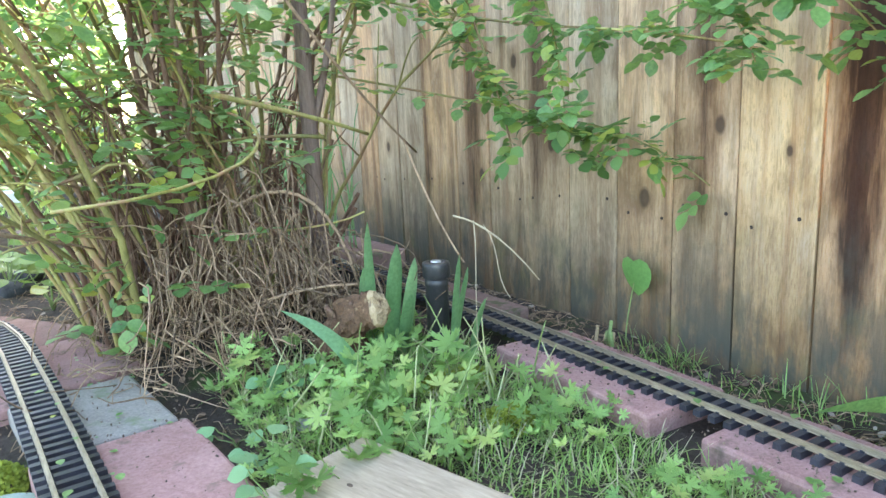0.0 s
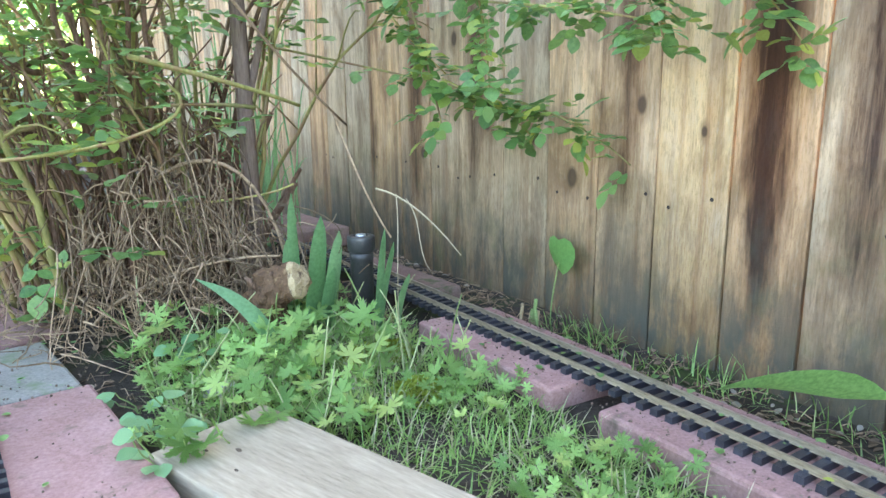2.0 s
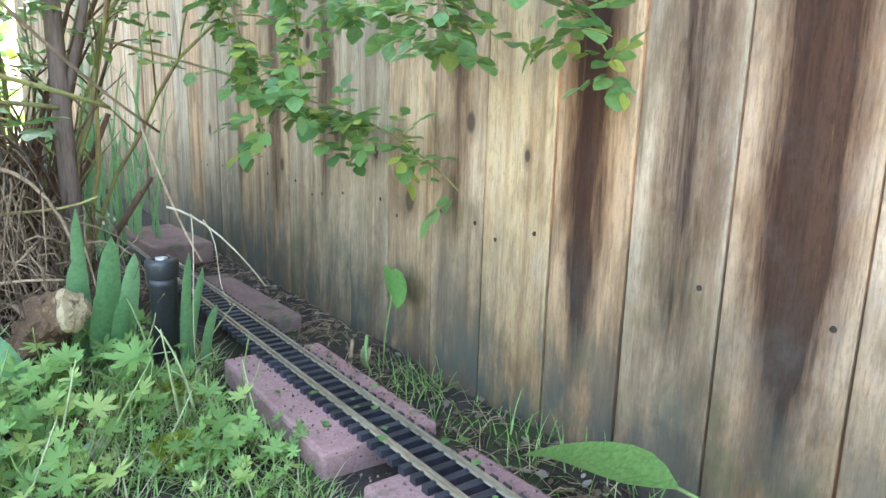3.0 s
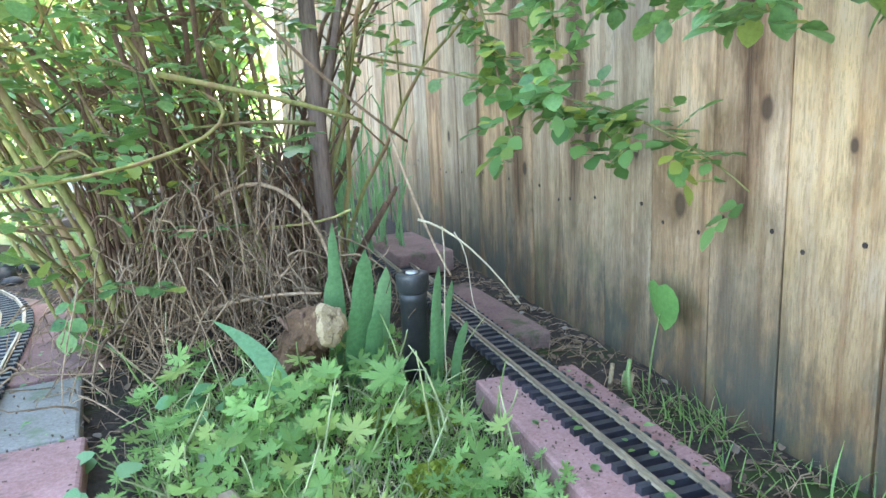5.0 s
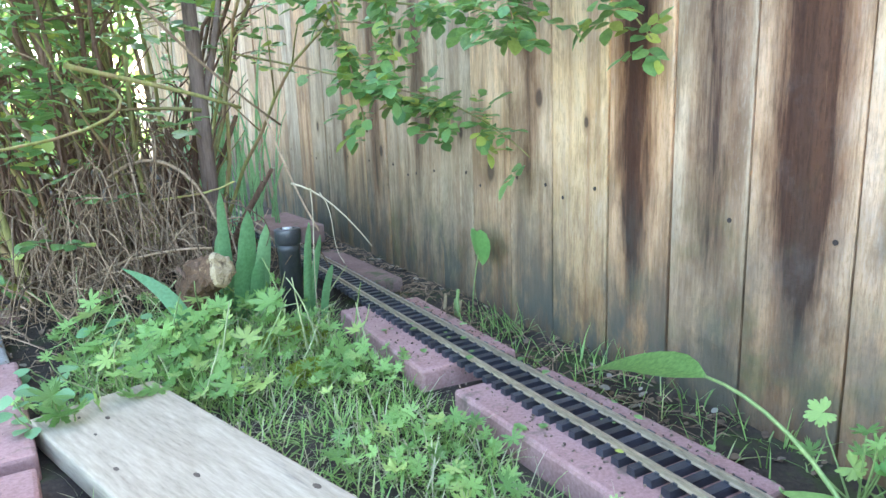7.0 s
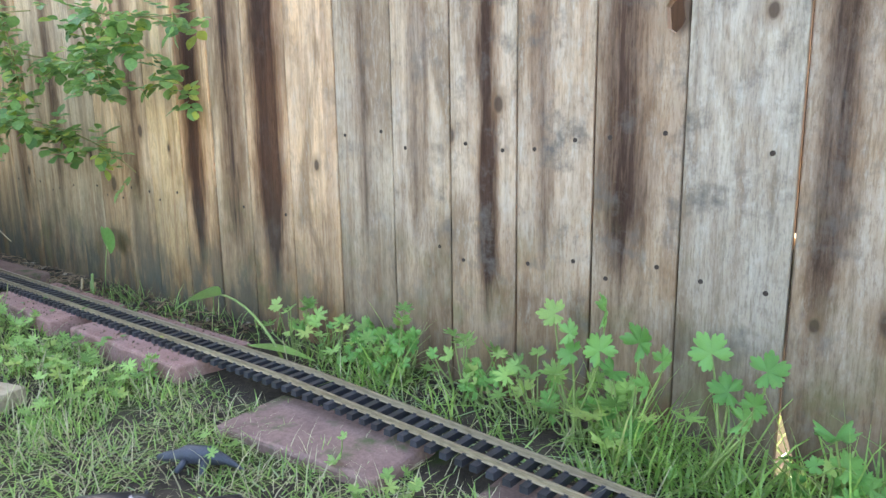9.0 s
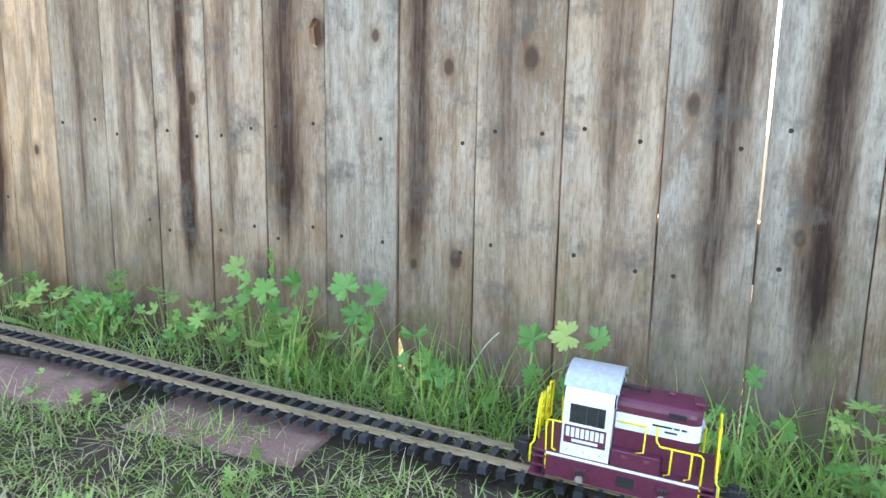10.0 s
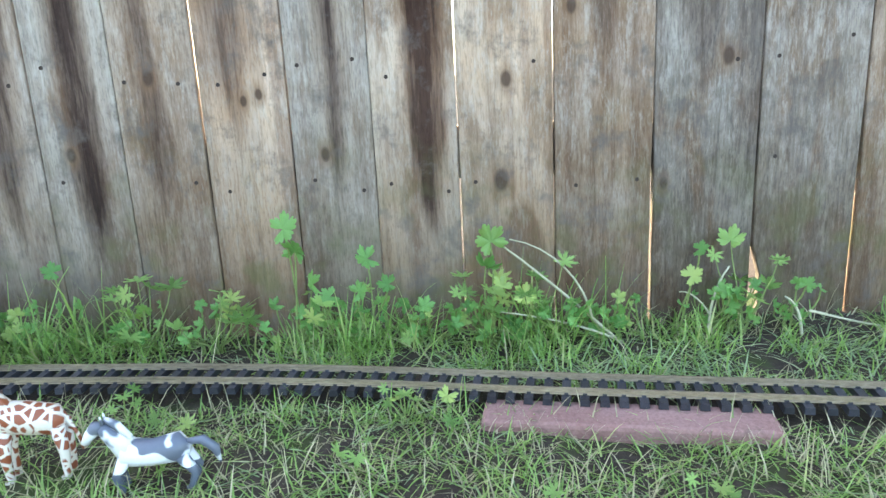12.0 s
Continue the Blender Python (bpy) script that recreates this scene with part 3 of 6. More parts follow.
def rose_leaves(spots, rng, size=0.032):
    """Compound leaves at spots=(point, outward way): stalk ends with three or five leaflets. Returns leaflet places and matrices."""
    pos, way, up, sc = [], [], [], []
    for p, d in spots:
        d = Vector(d).normalized()
        side = d.cross(Vector((0, 0, 1)))
        side = side.normalized() if side.length > 0.01 else Vector((1, 0, 0))
        nrm = (side.cross(d) + Vector((rng.uniform(-0.5, 0.5), rng.uniform(-0.5, 0.5), rng.uniform(0, 0.5)))).normalized()
        s = size * rng.uniform(0.65, 1.25)
        pairs = rng.choice((1, 2, 2))
        for k in range(pairs):
            base = Vector(p) + d * s * (0.5 + 0.75 * k)
            for q in (-1, 1):
                pos.append(base)
                way.append(d * 0.55 + side * q + nrm * rng.uniform(-0.25, 0.25))
                up.append(nrm + Vector((rng.uniform(-0.3, 0.3), rng.uniform(-0.3, 0.3), 0)))
                sc.append(s * rng.uniform(0.75, 1.0))
        pos.append(Vector(p) + d * s * (0.5 + 0.75 * pairs - 0.4))
        way.append(d + nrm * rng.uniform(-0.4, 0.1))
        up.append(nrm)
        sc.append(s * 1.12)
    sc = np.array(sc)
    return np.array(pos), frames(np.array(way), np.array(up), sc * 1.25, sc, sc)


LEAF_MESH = {}


def leaf_object(name, template, key, place, mat3, material, parent):
    """One leaf as an object on a shared mesh."""
    if key not in LEAF_MESH:
        g = Geo()
        g.add(template[0].tolist(), template[1])
        LEAF_MESH[key] = g.mesh(name, material, True)
    ob = new(name, LEAF_MESH[key])
    ob.parent = parent
    m = Matrix.Identity(4)
    for i in range(3):
        for j in range(3):
            m[i][j] = float(mat3[i][j])
        m[i][3] = float(place[i])
    ob.matrix_basis = m
    return ob


def leaf_parts(pos, mats, root, label, order, limit=300):
    """The first leaflets by order as parts of their own, the rest joined."""
    rank = np.argsort(order)
    for i in rank[:limit]:
        leaf_object("leaflet", LEAFLET, "leaflet", pos[i], mats[i], M_ROSE, root)
    rest = rank[limit:]
    if len(rest):
        tagged(bulk("foliage", LEAFLET, pos[rest], mats[rest], M_ROSE, root), label, kind="stuff")


# ---- the rose bush ----
def bush():
    rng = random.Random(21)
    root = tagged(new("rose_bush"), "dense rose bush with yellow-green canes over brown dead stems", "bush")
    spots = []
    for k in range(74):
        bx = rng.uniform(0.18, 0.74)
        by = rng.uniform(1.66, 2.1) + max(0.0, bx - 0.55) * 0.9
        lean = (bx - 0.58) * 1.7 + rng.uniform(-0.32, 0.24)
        ly = rng.uniform(-0.35, 0.5) - (0.25 if rng.random() < 0.25 else 0)
        h = rng.uniform(0.75, 1.35)
        base = Vector((bx, by, ground_z(bx, by) - 0.02))
        top = base + Vector((lean * h, ly * h, h))
        m1 = base + Vector((lean * 0.12 * h + rng.uniform(-0.05, 0.05), ly * 0.12 * h + rng.uniform(-0.05, 0.05), 0.38 * h))
        m2 = base + Vector((lean * 0.5 * h + rng.uniform(-0.07, 0.07), ly * 0.5 * h, 0.75 * h))
        pts = curve(base, m1, m2, top, 9)
        pts = [p + Vector((rng.uniform(-0.014, 0.014), rng.uniform(-0.014, 0.014), 0)) if i else p for i, p in enumerate(pts)]
        r = rng.uniform(0.0035, 0.0085)
        g = Geo()
        g.tube(pts, r, r * 0.45, 7)
        for j in range(2, 9):
            if rng.random() < 0.75:
                side = Vector((rng.uniform(-1, 0.8), rng.uniform(-1, 0.4), rng.uniform(0.05, 0.9))).normalized()
                ln = rng.uniform(0.08, 0.30)
                a = pts[j]
                tw = curve(a, a + side * ln * 0.4 + Vector((0, 0, 0.03)), a + side * ln * 0.8, a + side * ln + Vector((0, 0, rng.uniform(-0.05, 0.03))), 4)
                g.tube(tw, r * 0.4, 0.0012, 5)
                for q in tw[1:]:
                    dens = 0.06 + 0.66 * min(1.0, max(0.0, (q.z - 0.12) / 0.45))
                    if rng.random() < dens:
                        spots.append((q, (side.x + rng.uniform(-0.9, 0.9), side.y + rng.uniform(-1.1, 0.5), rng.uniform(-0.5, 0.5))))
        put("cane", g, rng.choice((M_CANE, M_CANE, M_CANE, M_BARK, M_DEAD)), root, smooth=True)
    for k in range(34):
        a = Vector((rng.uniform(0.0, 0.66), rng.uniform(1.6, 2.0), rng.uniform(0.18, 0.75)))
        d = Vector((rng.uniform(-1, 1), rng.uniform(-0.6, 0.4), rng.uniform(-0.25, 0.6))).normalized() * rng.uniform(0.12, 0.34)
        g = Geo()
        g.tube(curve(a - d * 0.5, a - d * 0.2 + Vector((0, 0, rng.uniform(-0.03, 0.03))), a + d * 0.2 + Vector((0, 0, rng.uniform(-0.03, 0.03))), a + d * 0.5, 7), rng.uniform(0.003, 0.008), 0.002, 6)
        put("side_branch", g, rng.choice((M_CANE, M_CANE, M_BARK, M_DEAD)), root, smooth=True)
    # the bare brown trunk and its forks
    g = Geo()
    g.tube(curve((0.700, 1.78, -0.10), (0.690, 1.77, 0.15), (0.684, 1.75, 0.40), (0.676, 1.74, 1.1), 10), 0.023, 0.015, 10)
    g.tube(curve((0.685, 1.765, 0.36), (0.71, 1.75, 0.43), (0.735, 1.74, 0.52), (0.77, 1.72, 0.75), 6), 0.011, 0.006, 7)
    put("trunk", g, M_TRUNK, root, "bare brown woody trunk", smooth=True)
    for a, b, r in (((0.76, 2.02, -0.08), (0.865, 1.93, 0.16), 0.008), ((0.78, 2.08, -0.08), (0.91, 2.0, 0.19), 0.006), ((0.66, 2.0, -0.05), (0.80, 1.9, 0.35), 0.006)):
        g = Geo()
        a, b = Vector(a), Vector(b)
        g.tube(curve(a, a.lerp(b, 0.3) + Vector((0, 0, 0.05)), a.lerp(b, 0.7), b, 5), r * 1.3, r, 7)
        put("cut_branch", g, M_BARK, root, smooth=True)
    # dead brown stems that hang and cross below the crown
    g = Geo()
    for _ in range(420):
        x, y = rng.gauss(0.47, 0.13), rng.uniform(1.46, 1.9)
        z1 = rng.uniform(0.02, 0.36) * max(0.25, 1.0 - abs(x - 0.5) * 2.2)
        a = Vector((x, y, z1))
        dx, dy = rng.uniform(-0.11, 0.09), rng.uniform(-0.14, 0.05)
        b = Vector((x + dx, y + dy, max(ground_z(x + dx, y + dy), z1 - rng.uniform(0.08, 0.36))))
        bow = rng.uniform(0.0, 0.035)
        g.tube(curve(a, a + Vector((dx * 0.2 + rng.uniform(-0.04, 0.04), dy * 0.6 - bow, bow)), b + Vector((rng.uniform(-0.05, 0.05), -bow, 0.06)), b, 6), rng.uniform(0.0008, 0.0023), 0.0007, 5, False)
    for _ in range(620):
        x, y = rng.gauss(0.44, 0.16), rng.uniform(1.38, 1.85)
        a = Vector((x, y, ground_z(x, y) + abs(rng.gauss(0, 0.13)) * max(0.3, 1.0 - abs(x - 0.5) * 2.0)))
        w = Vector((rng.uniform(-1, 1), rng.uniform(-1, 0.6), rng.uniform(-0.6, 0.7))) * rng.uniform(0.03, 0.13)
        k = Vector((rng.uniform(-0.03, 0.03), rng.uniform(-0.03, 0.03), rng.uniform(-0.01, 0.04)))
        b = a + w
        b.z = max(b.z, ground_z(b.x, b.y) + 0.002)
        g.tube(curve(a, a + w * 0.3 + k, a + w * 0.7 - k * 0.5, b, 5), rng.uniform(0.0008, 0.0024), 0.0007, 5, False)
    tagged(put("dead_stem_tangle", g, M_DEAD, root, "tangle of dry brown dead stems", smooth=True), kind="stuff")
    g = Geo()
    for _ in range(150):
        x, y = rng.uniform(0.2, 0.72), rng.uniform(1.72, 2.1)
        h = rng.uniform(0.25, 0.6)
        a = Vector((x, y, -0.06))
        g.tube(curve(a, a + Vector((rng.uniform(-0.05, 0.05), 0, h * 0.4)), a + Vector((rng.uniform(-0.12, 0.1), rng.uniform(-0.1, 0.1), h * 0.8)), a + Vector((rng.uniform(-0.22, 0.16), rng.uniform(-0.2, 0.2), h)), 5), rng.uniform(0.002, 0.006), 0.0015, 5, False)
    tagged(put("old_shoot_mass", g, M_BARK, root, smooth=True), kind="stuff")
    # long thin canes that reach out of the bush towards the lawn, with their leaves
    for pts, r, mat, every in (
            (((0.42, 1.75, 0.45), (0.60, 1.52, 0.40), (0.45, 1.36, 0.30), (0.12, 1.20, 0.31)), 0.0036, M_CANE, 0.6),
            (((0.25, 1.75, -0.06), (0.22, 1.68, 0.12), (0.14, 1.62, 0.22), (-0.06, 1.50, 0.36)), 0.0055, M_CANE, 0.5),
            (((0.22, 1.68, -0.06), (0.20, 1.62, 0.02), (0.21, 1.60, 0.10), (0.16, 1.54, 0.20)), 0.006, M_CANE, 0.4),
            (((0.44, 1.30, 0.66), (0.55, 1.32, 0.52), (0.66, 1.37, 0.42), (0.80, 1.46, 0.33)), 0.0032, M_DEAD, 0.0),
            (((0.76, 1.44, 0.36), (0.78, 1.42, 0.28), (0.80, 1.38, 0.18), (0.83, 1.34, 0.11)), 0.0026, M_DEAD, 0.0),
            (((0.40, 1.48, 0.46), (0.52, 1.50, 0.43), (0.62, 1.52, 0.41), (0.74, 1.56, 0.37)), 0.0055, M_CANE, 0.0),
            (((0.45, 1.66, 0.22), (0.52, 1.56, 0.30), (0.64, 1.55, 0.29), (0.67, 1.50, 0.05)), 0.0045, M_DEAD, 0.0),
            (((0.30, 1.60, -0.05), (0.36, 1.52, 0.06), (0.52, 1.44, 0.10), (0.62, 1.40, 0.09)), 0.0035, M_DEAD, 0.0),
            (((0.05, 1.9, 0.5), (-0.05, 1.8, 0.42), (-0.15, 1.7, 0.36), (-0.22, 1.6, 0.27)), 0.004, M_CANE, 0.7)):
        c = curve(*pts, 10)
        g = Geo()
        g.tube(c, r, r * 0.7, 7)
        put("cane", g, mat, root, smooth=True)
        for q in c:
            if rng.random() < every:
                spots.append((q, (rng.uniform(-1, 1), rng.uniform(-1, 0.3), rng.uniform(-0.2, 0.7))))
    for _ in range(430):
        x = rng.uniform(-0.40, 0.60)
        spots.append(((x, rng.uniform(1.45, 1.95), rng.uniform(0.36, 0.95)), (rng.uniform(-1, 1), rng.uniform(-1, 0.3), rng.uniform(-0.6, 0.5))))
    for _ in range(48):
        x = rng.uniform(0.12, 0.45)
        spots.append(((x, rng.uniform(1.46, 1.62), rng.uniform(0.02, 0.34) + max(0.0, x - 0.2) * 0.7), (rng.uniform(-1, 1), rng.uniform(-1, 0.3), rng.uniform(-0.4, 0.6))))
    spots = [(p, d) for p, d in spots if p[2] > 0.6 or rng.random() < 0.66]
    pos, mats = rose_leaves(spots, rng)
    leaf_parts(pos, mats, root, "small green rose leaflets, some yellow", pos[:, 1] + 0.4 * np.abs(pos[:, 2] - 0.35))
    return root


bush()


def spray():
    """The rose branches that reach along the fence, with hanging leaf clusters."""
    rng = random.Random(4)
    root = tagged(new("rose_branch"), "leafy rose branch arching along the fence boards", "branch")
    lines = [(((0.72, 2.05, 0.78), (0.9, 1.85, 0.70), (1.0, 1.55, 0.60), (1.04, 1.22, 0.555)), 0.0045, 0.9),
             (((1.04, 1.22, 0.555), (1.05, 1.10, 0.535), (1.03, 0.98, 0.52), (0.99, 0.80, 0.475)), 0.003, 1.0),
             (((0.80, 1.95, 0.52), (0.95, 1.75, 0.47), (1.02, 1.50, 0.42), (1.05, 1.22, 0.375)), 0.0035, 0.35),
             (((1.05, 1.22, 0.375), (1.06, 1.15, 0.36), (1.09, 1.06, 0.33), (1.125, 0.99, 0.262)), 0.0025, 0.9),
             (((0.90, 1.46, 0.72), (0.91, 1.40, 0.60), (0.92, 1.33, 0.46), (0.94, 1.31, 0.31)), 0.0035, 1.0),
             (((0.94, 1.28, 0.75), (0.95, 1.22, 0.62), (0.95, 1.18, 0.50), (0.94, 1.16, 0.40)), 0.003, 1.0),
             (((0.86, 1.6, 0.75), (0.88, 1.52, 0.6), (0.93, 1.42, 0.5), (0.98, 1.36, 0.43)), 0.003, 0.9),
             (((1.0, 0.95, 0.62), (0.99, 0.88, 0.56), (0.975, 0.83, 0.51), (0.975, 0.81, 0.46)), 0.0025, 1.0),
             (((1.02, 0.80, 0.60), (1.04, 0.74, 0.55), (1.08, 0.71, 0.50), (1.11, 0.68, 0.44)), 0.002, 0.7),
             (((1.02, 1.0, 0.66), (1.03, 0.85, 0.62), (1.03, 0.70, 0.60), (1.02, 0.5, 0.60)), 0.0025, 0.8),
             (((0.72, 2.0, 0.70), (0.8, 1.7, 0.68), (0.86, 1.4, 0.66), (0.92, 1.0, 0.64)), 0.003, 0.8),
             (((0.95, 1.33, 0.42), (1.0, 1.29, 0.39), (1.05, 1.25, 0.36), (1.07, 1.2, 0.31)), 0.002, 0.9)]
    spots = []
    for pts, r, dens in lines:
        c = curve(*pts, 14)
        g = Geo()
        g.tube(c, r, r * 0.5, 6)
        put("twig", g, M_CANE, root, smooth=True)
        for q in c:
            for _ in range(3):
                if rng.random() < dens * 0.85:
                    d = Vector((rng.uniform(-1, 0.45), rng.uniform(-1, 1), rng.uniform(-0.9, 0.4)))
                    spots.append((q + Vector((rng.uniform(-0.02, 0.02), rng.uniform(-0.02, 0.02), rng.uniform(-0.02, 0.02))), d))
    spots = [(p, d) for p, d in spots if p.x < 1.125]
    pos, mats = rose_leaves(spots, rng, 0.028)
    keep = pos[:, 0] < 1.118
    leaf_parts(pos[keep], mats[keep], root, "small green and yellowing rose leaflets", pos[keep][:, 2])
    return root


spray()


# ---- grass, weeds and litter ----
def bare(x, y):
    """True where no grass grows: on the tracks, the pavers and the plank, and under the bush."""
    if abs(x - track_x(y)) < 0.048 or x > FENCE_X - 0.006:
        return True
    if y > 0.34 and 0.815 < x < 1.005 and y < 1.26:
        return True
    if y > 1.2 and 0.85 < x < 1.05:
        return True
    c, s = math.cos(radians(-19)), math.sin(radians(-19))
    px, py = (x - 0.467) * c - (y - 0.745) * s, (x - 0.467) * s + (y - 0.745) * c
    if abs(px) < 0.092 and abs(py) < 0.295:
        return True
    if x < 0.34 and y > 0.3 and x > -0.35:
        return True
    return y > 1.5


def grass():
    rng = np.random.default_rng(12)
    rr = random.Random(12)

    def sow(name, label, n, box, height, width, material, flat=0.35, thin=None, least=0.05):
        pos, way, up, sx, sy, sz = [], [], [], [], [], []
        tries = 0
        while len(pos) < n and tries < n * 6:
            tries += 1
            x, y = rr.uniform(box[0], box[1]), rr.uniform(box[2], box[3])
            if bare(x, y) or (thin and rr.random() > thin(x, y)):
                continue
            if noise.noise((x * 9, y * 9, 4.0)) < rr.uniform(-0.75, 0.15):
                continue
            h = rr.uniform(*height) * (0.75 + 0.5 * abs(noise.noise((x * 6, y * 6, 9.0))))
            a, f = rr.uniform(0, 6.283), rr.uniform(least, flat)
            pos.append((x, y, ground_z(x, y) - 0.004))
            way.append((math.cos(a) * f, math.sin(a) * f, 1 - 0.75 * f))
            up.append((math.cos(a), math.sin(a), -0.1))
            sx.append(rr.uniform(*width))
            sy.append(h)
            sz.append(h * rr.uniform(0.0, 0.9))
        ob = bulk(name, BLADE, np.array(pos), frames(np.array(way), np.array(up), sx, sy, sz), material)
        return tagged(ob, label, "grass", kind="stuff")

    sow("lawn_grass", "short green grass between track and camera side", 36000, (0.25, 0.88, -2.6, 0.38), (0.02, 0.06), (0.0014, 0.003), M_GRASS, 1.4, None, 0.35)
    sow("dry_grass", "straw-coloured dry grass thatch on the lawn", 16000, (0.25, 0.88, -2.5, 0.36), (0.02, 0.075), (0.0012, 0.0024), M_DRY, 2.2)
    sow("lawn_grass", "long matted blue-green blades lying flat on the lawn", 25000, (0.25, 0.90, -2.6, 0.36), (0.04, 0.10), (0.0018, 0.0034), M_MAT, 1.4, lambda x, y: 0.2 + 0.8 * (noise.noise((x * 7, y * 7, 7.0)) > -0.1), 1.0)
    sow("dry_grass", "long flat straw blades lying on the lawn", 3600, (0.25, 0.90, -2.6, 0.36), (0.05, 0.12), (0.0014, 0.0028), M_DRY, 1.4, None, 0.9)
    sow("fence_grass", "matted fallen blades along the fence foot", 3400, (0.965, 1.13, -2.9, 0.2), (0.05, 0.13), (0.0018, 0.0036), M_MAT, 1.4, None, 0.8)
    sow("fence_grass", "matted grass between track and fence", 2600, (0.80, 1.0, -2.9, -1.55), (0.03, 0.10), (0.0018, 0.0036), M_MAT, 1.4, None, 0.6)
    sow("fence_grass", "short green grass between track and fence", 1800, (0.80, 1.0, -2.9, -1.55), (0.02, 0.07), (0.0016, 0.0034), M_GRASS, 1.2)
    sow("fence_grass", "tall green grass along the fence foot", 5200, (0.975, 1.14, -2.9, 0.30), (0.02, 0.085), (0.0016, 0.0042), M_GRASS, 1.3, lambda x, y: 0.12 + 0.88 * (noise.noise((x * 4, y * 6, 2.0)) > 0.0))
    sow("fence_grass", "long arching grass blades at the fence foot", 1050, (1.0, 1.14, -2.9, 0.1), (0.07, 0.18), (0.0022, 0.005), M_GRASS, 0.75, lambda x, y: 0.03 + 0.97 * (noise.noise((x * 3, y * 5, 5.0)) > 0.08))
    sow("dry_grass", "dry straw blades along the fence foot", 1500, (0.975, 1.14, -2.9, 0.25), (0.03, 0.11), (0.0012, 0.0026), M_DRY, 1.8)
    sow("fence_grass", "thin green grass along the fence foot", 300, (1.02, 1.14, 0.4, 1.15), (0.02, 0.085), (0.0016, 0.003), M_GRASS, 0.7)
    sow("weed_grass", "fresh green grass among the weeds", 8500, (0.34, 0.85, 0.30, 1.42), (0.02, 0.065), (0.0014, 0.0034), M_GRASS, 1.3)
    sow("dry_grass", "pale dry stalks among the weeds", 3000, (0.34, 0.85, 0.30, 1.45), (0.03, 0.09), (0.0014, 0.0028), M_DRY, 2.0)
    sow("far_lawn", "sunlit green lawn beyond the bush", 9000, (-3.2, 0.3, 2.75, 6.5), (0.04, 0.09), (0.006, 0.012), M_GRASS, 0.6, None)


_bare = bare


def bare(x, y):
    return False if (y > 2.7 and x < 0.4) else _bare(x, y)


grass()


def weed(name, label, centre, n, spread, height, size, seed, group=""):
    """A low plant: palmate leaves, each on its own thin stalk."""
    rng = random.Random(seed)
    root = tagged(new(name), label, "weed", group)
    cx, cy = centre
    for _ in range(n):
        a, r = rng.uniform(0, 6.283), spread * math.sqrt(rng.random())
        x, y = cx + r * math.cos(a), cy + r * math.sin(a)
        if x > FENCE_X - 0.03:
            x = FENCE_X - 0.03 - rng.random() * 0.02
        z = ground_z(x, y) + rng.uniform(*height)
        stalk = Geo()
        stalk.tube(curve((cx + rng.uniform(-0.01, 0.01), cy + rng.uniform(-0.01, 0.01), ground_z(cx, cy) - 0.005), (cx, cy, ground_z(cx, cy) + 0.02), (x, y, z - 0.03), (x, y, z), 4), 0.0015, 0.0009, 5, False)
        put("stalk", stalk, M_STEM, root, smooth=True)
        way = np.array([(math.cos(a) + rng.uniform(-0.5, 0.2) - 0.3, math.sin(a) + rng.uniform(-0.6, 0.2), rng.uniform(-0.5, 0.25))])
        up = np.array([(rng.uniform(-0.9, 0.1), rng.uniform(-0.8, 0.2), 1.0)])
        k = size * rng.uniform(0.7, 1.25)
        leaf_object("leaf", PALM, "palm", (x, y, z), frames(way, up, k, k, k * rng.uniform(0.4, 1.6))[0], M_WEED, root) if rng.random() < 0.86 else leaf_object("leaf", LOBED, "lobed_pale", (x, y, z), frames(way, up, k * 0.9, k * 0.9, k * rng.uniform(0.6, 2.4))[0], M_WEED, root)
    return root


LOW = "low cutleaf weed with soft palmate green leaves in the soil"
TALL = "tall cutleaf weed with palmate green leaves at the fence foot"
wr = random.Random(77)
for k in range(58):
    while True:
        wx, wy = wr.uniform(0.30, 0.80), wr.uniform(0.95, 1.42)
        if not _bare(wx, wy) or (0.29 < wx < 0.36 and wy < 1.3):
            break
    if wx > 0.62 and wr.random() < 0.6:
        wx -= 0.22
    weed("cutleaf_weed", LOW, (wx, wy), wr.randint(3, 7), 0.06, (0.010, 0.08), wr.choice((0.016, 0.022, 0.03)), 100 + k, "low weeds in the bed")
for k in range(34):
    wx, wy = wr.uniform(0.62, 0.81), wr.uniform(0.35, 1.0)
    weed("cutleaf_weed", LOW, (wx, wy), wr.randint(3, 6), 0.04, (0.015, 0.05), 0.016, 300 + k, "low weeds in the bed")
weed("cutleaf_weed", "cutleaf weed with one broad palmate leaf by the pipe", (0.69, 1.15), 2, 0.02, (0.10, 0.13), 0.042, 9, "low weeds in the bed")
for k, (wy, n, h, s) in enumerate(((-0.10, 6, 0.10, 0.022), (-0.24, 10, 0.08, 0.022), (-0.32, 10, 0.08, 0.024), (-0.41, 7, 0.06, 0.022), (-0.98, 5, 0.06, 0.022),
                                   (-1.28, 8, 0.09, 0.022), (-1.40, 8, 0.09, 0.022), (-1.60, 5, 0.07, 0.022), (-1.86, 6, 0.09, 0.022), (-1.95, 6, 0.12, 0.02), (-2.3, 6, 0.12, 0.022), (0.20, 7, 0.09, 0.022), (0.33, 8, 0.08, 0.020), (0.05, 4, 0.10, 0.020))):
    weed("cutleaf_weed", TALL, (1.075, wy), n + 2, 0.06, (h * 0.5, h + 0.035), s * 1.1, 500 + k, "tall weeds at the fence")


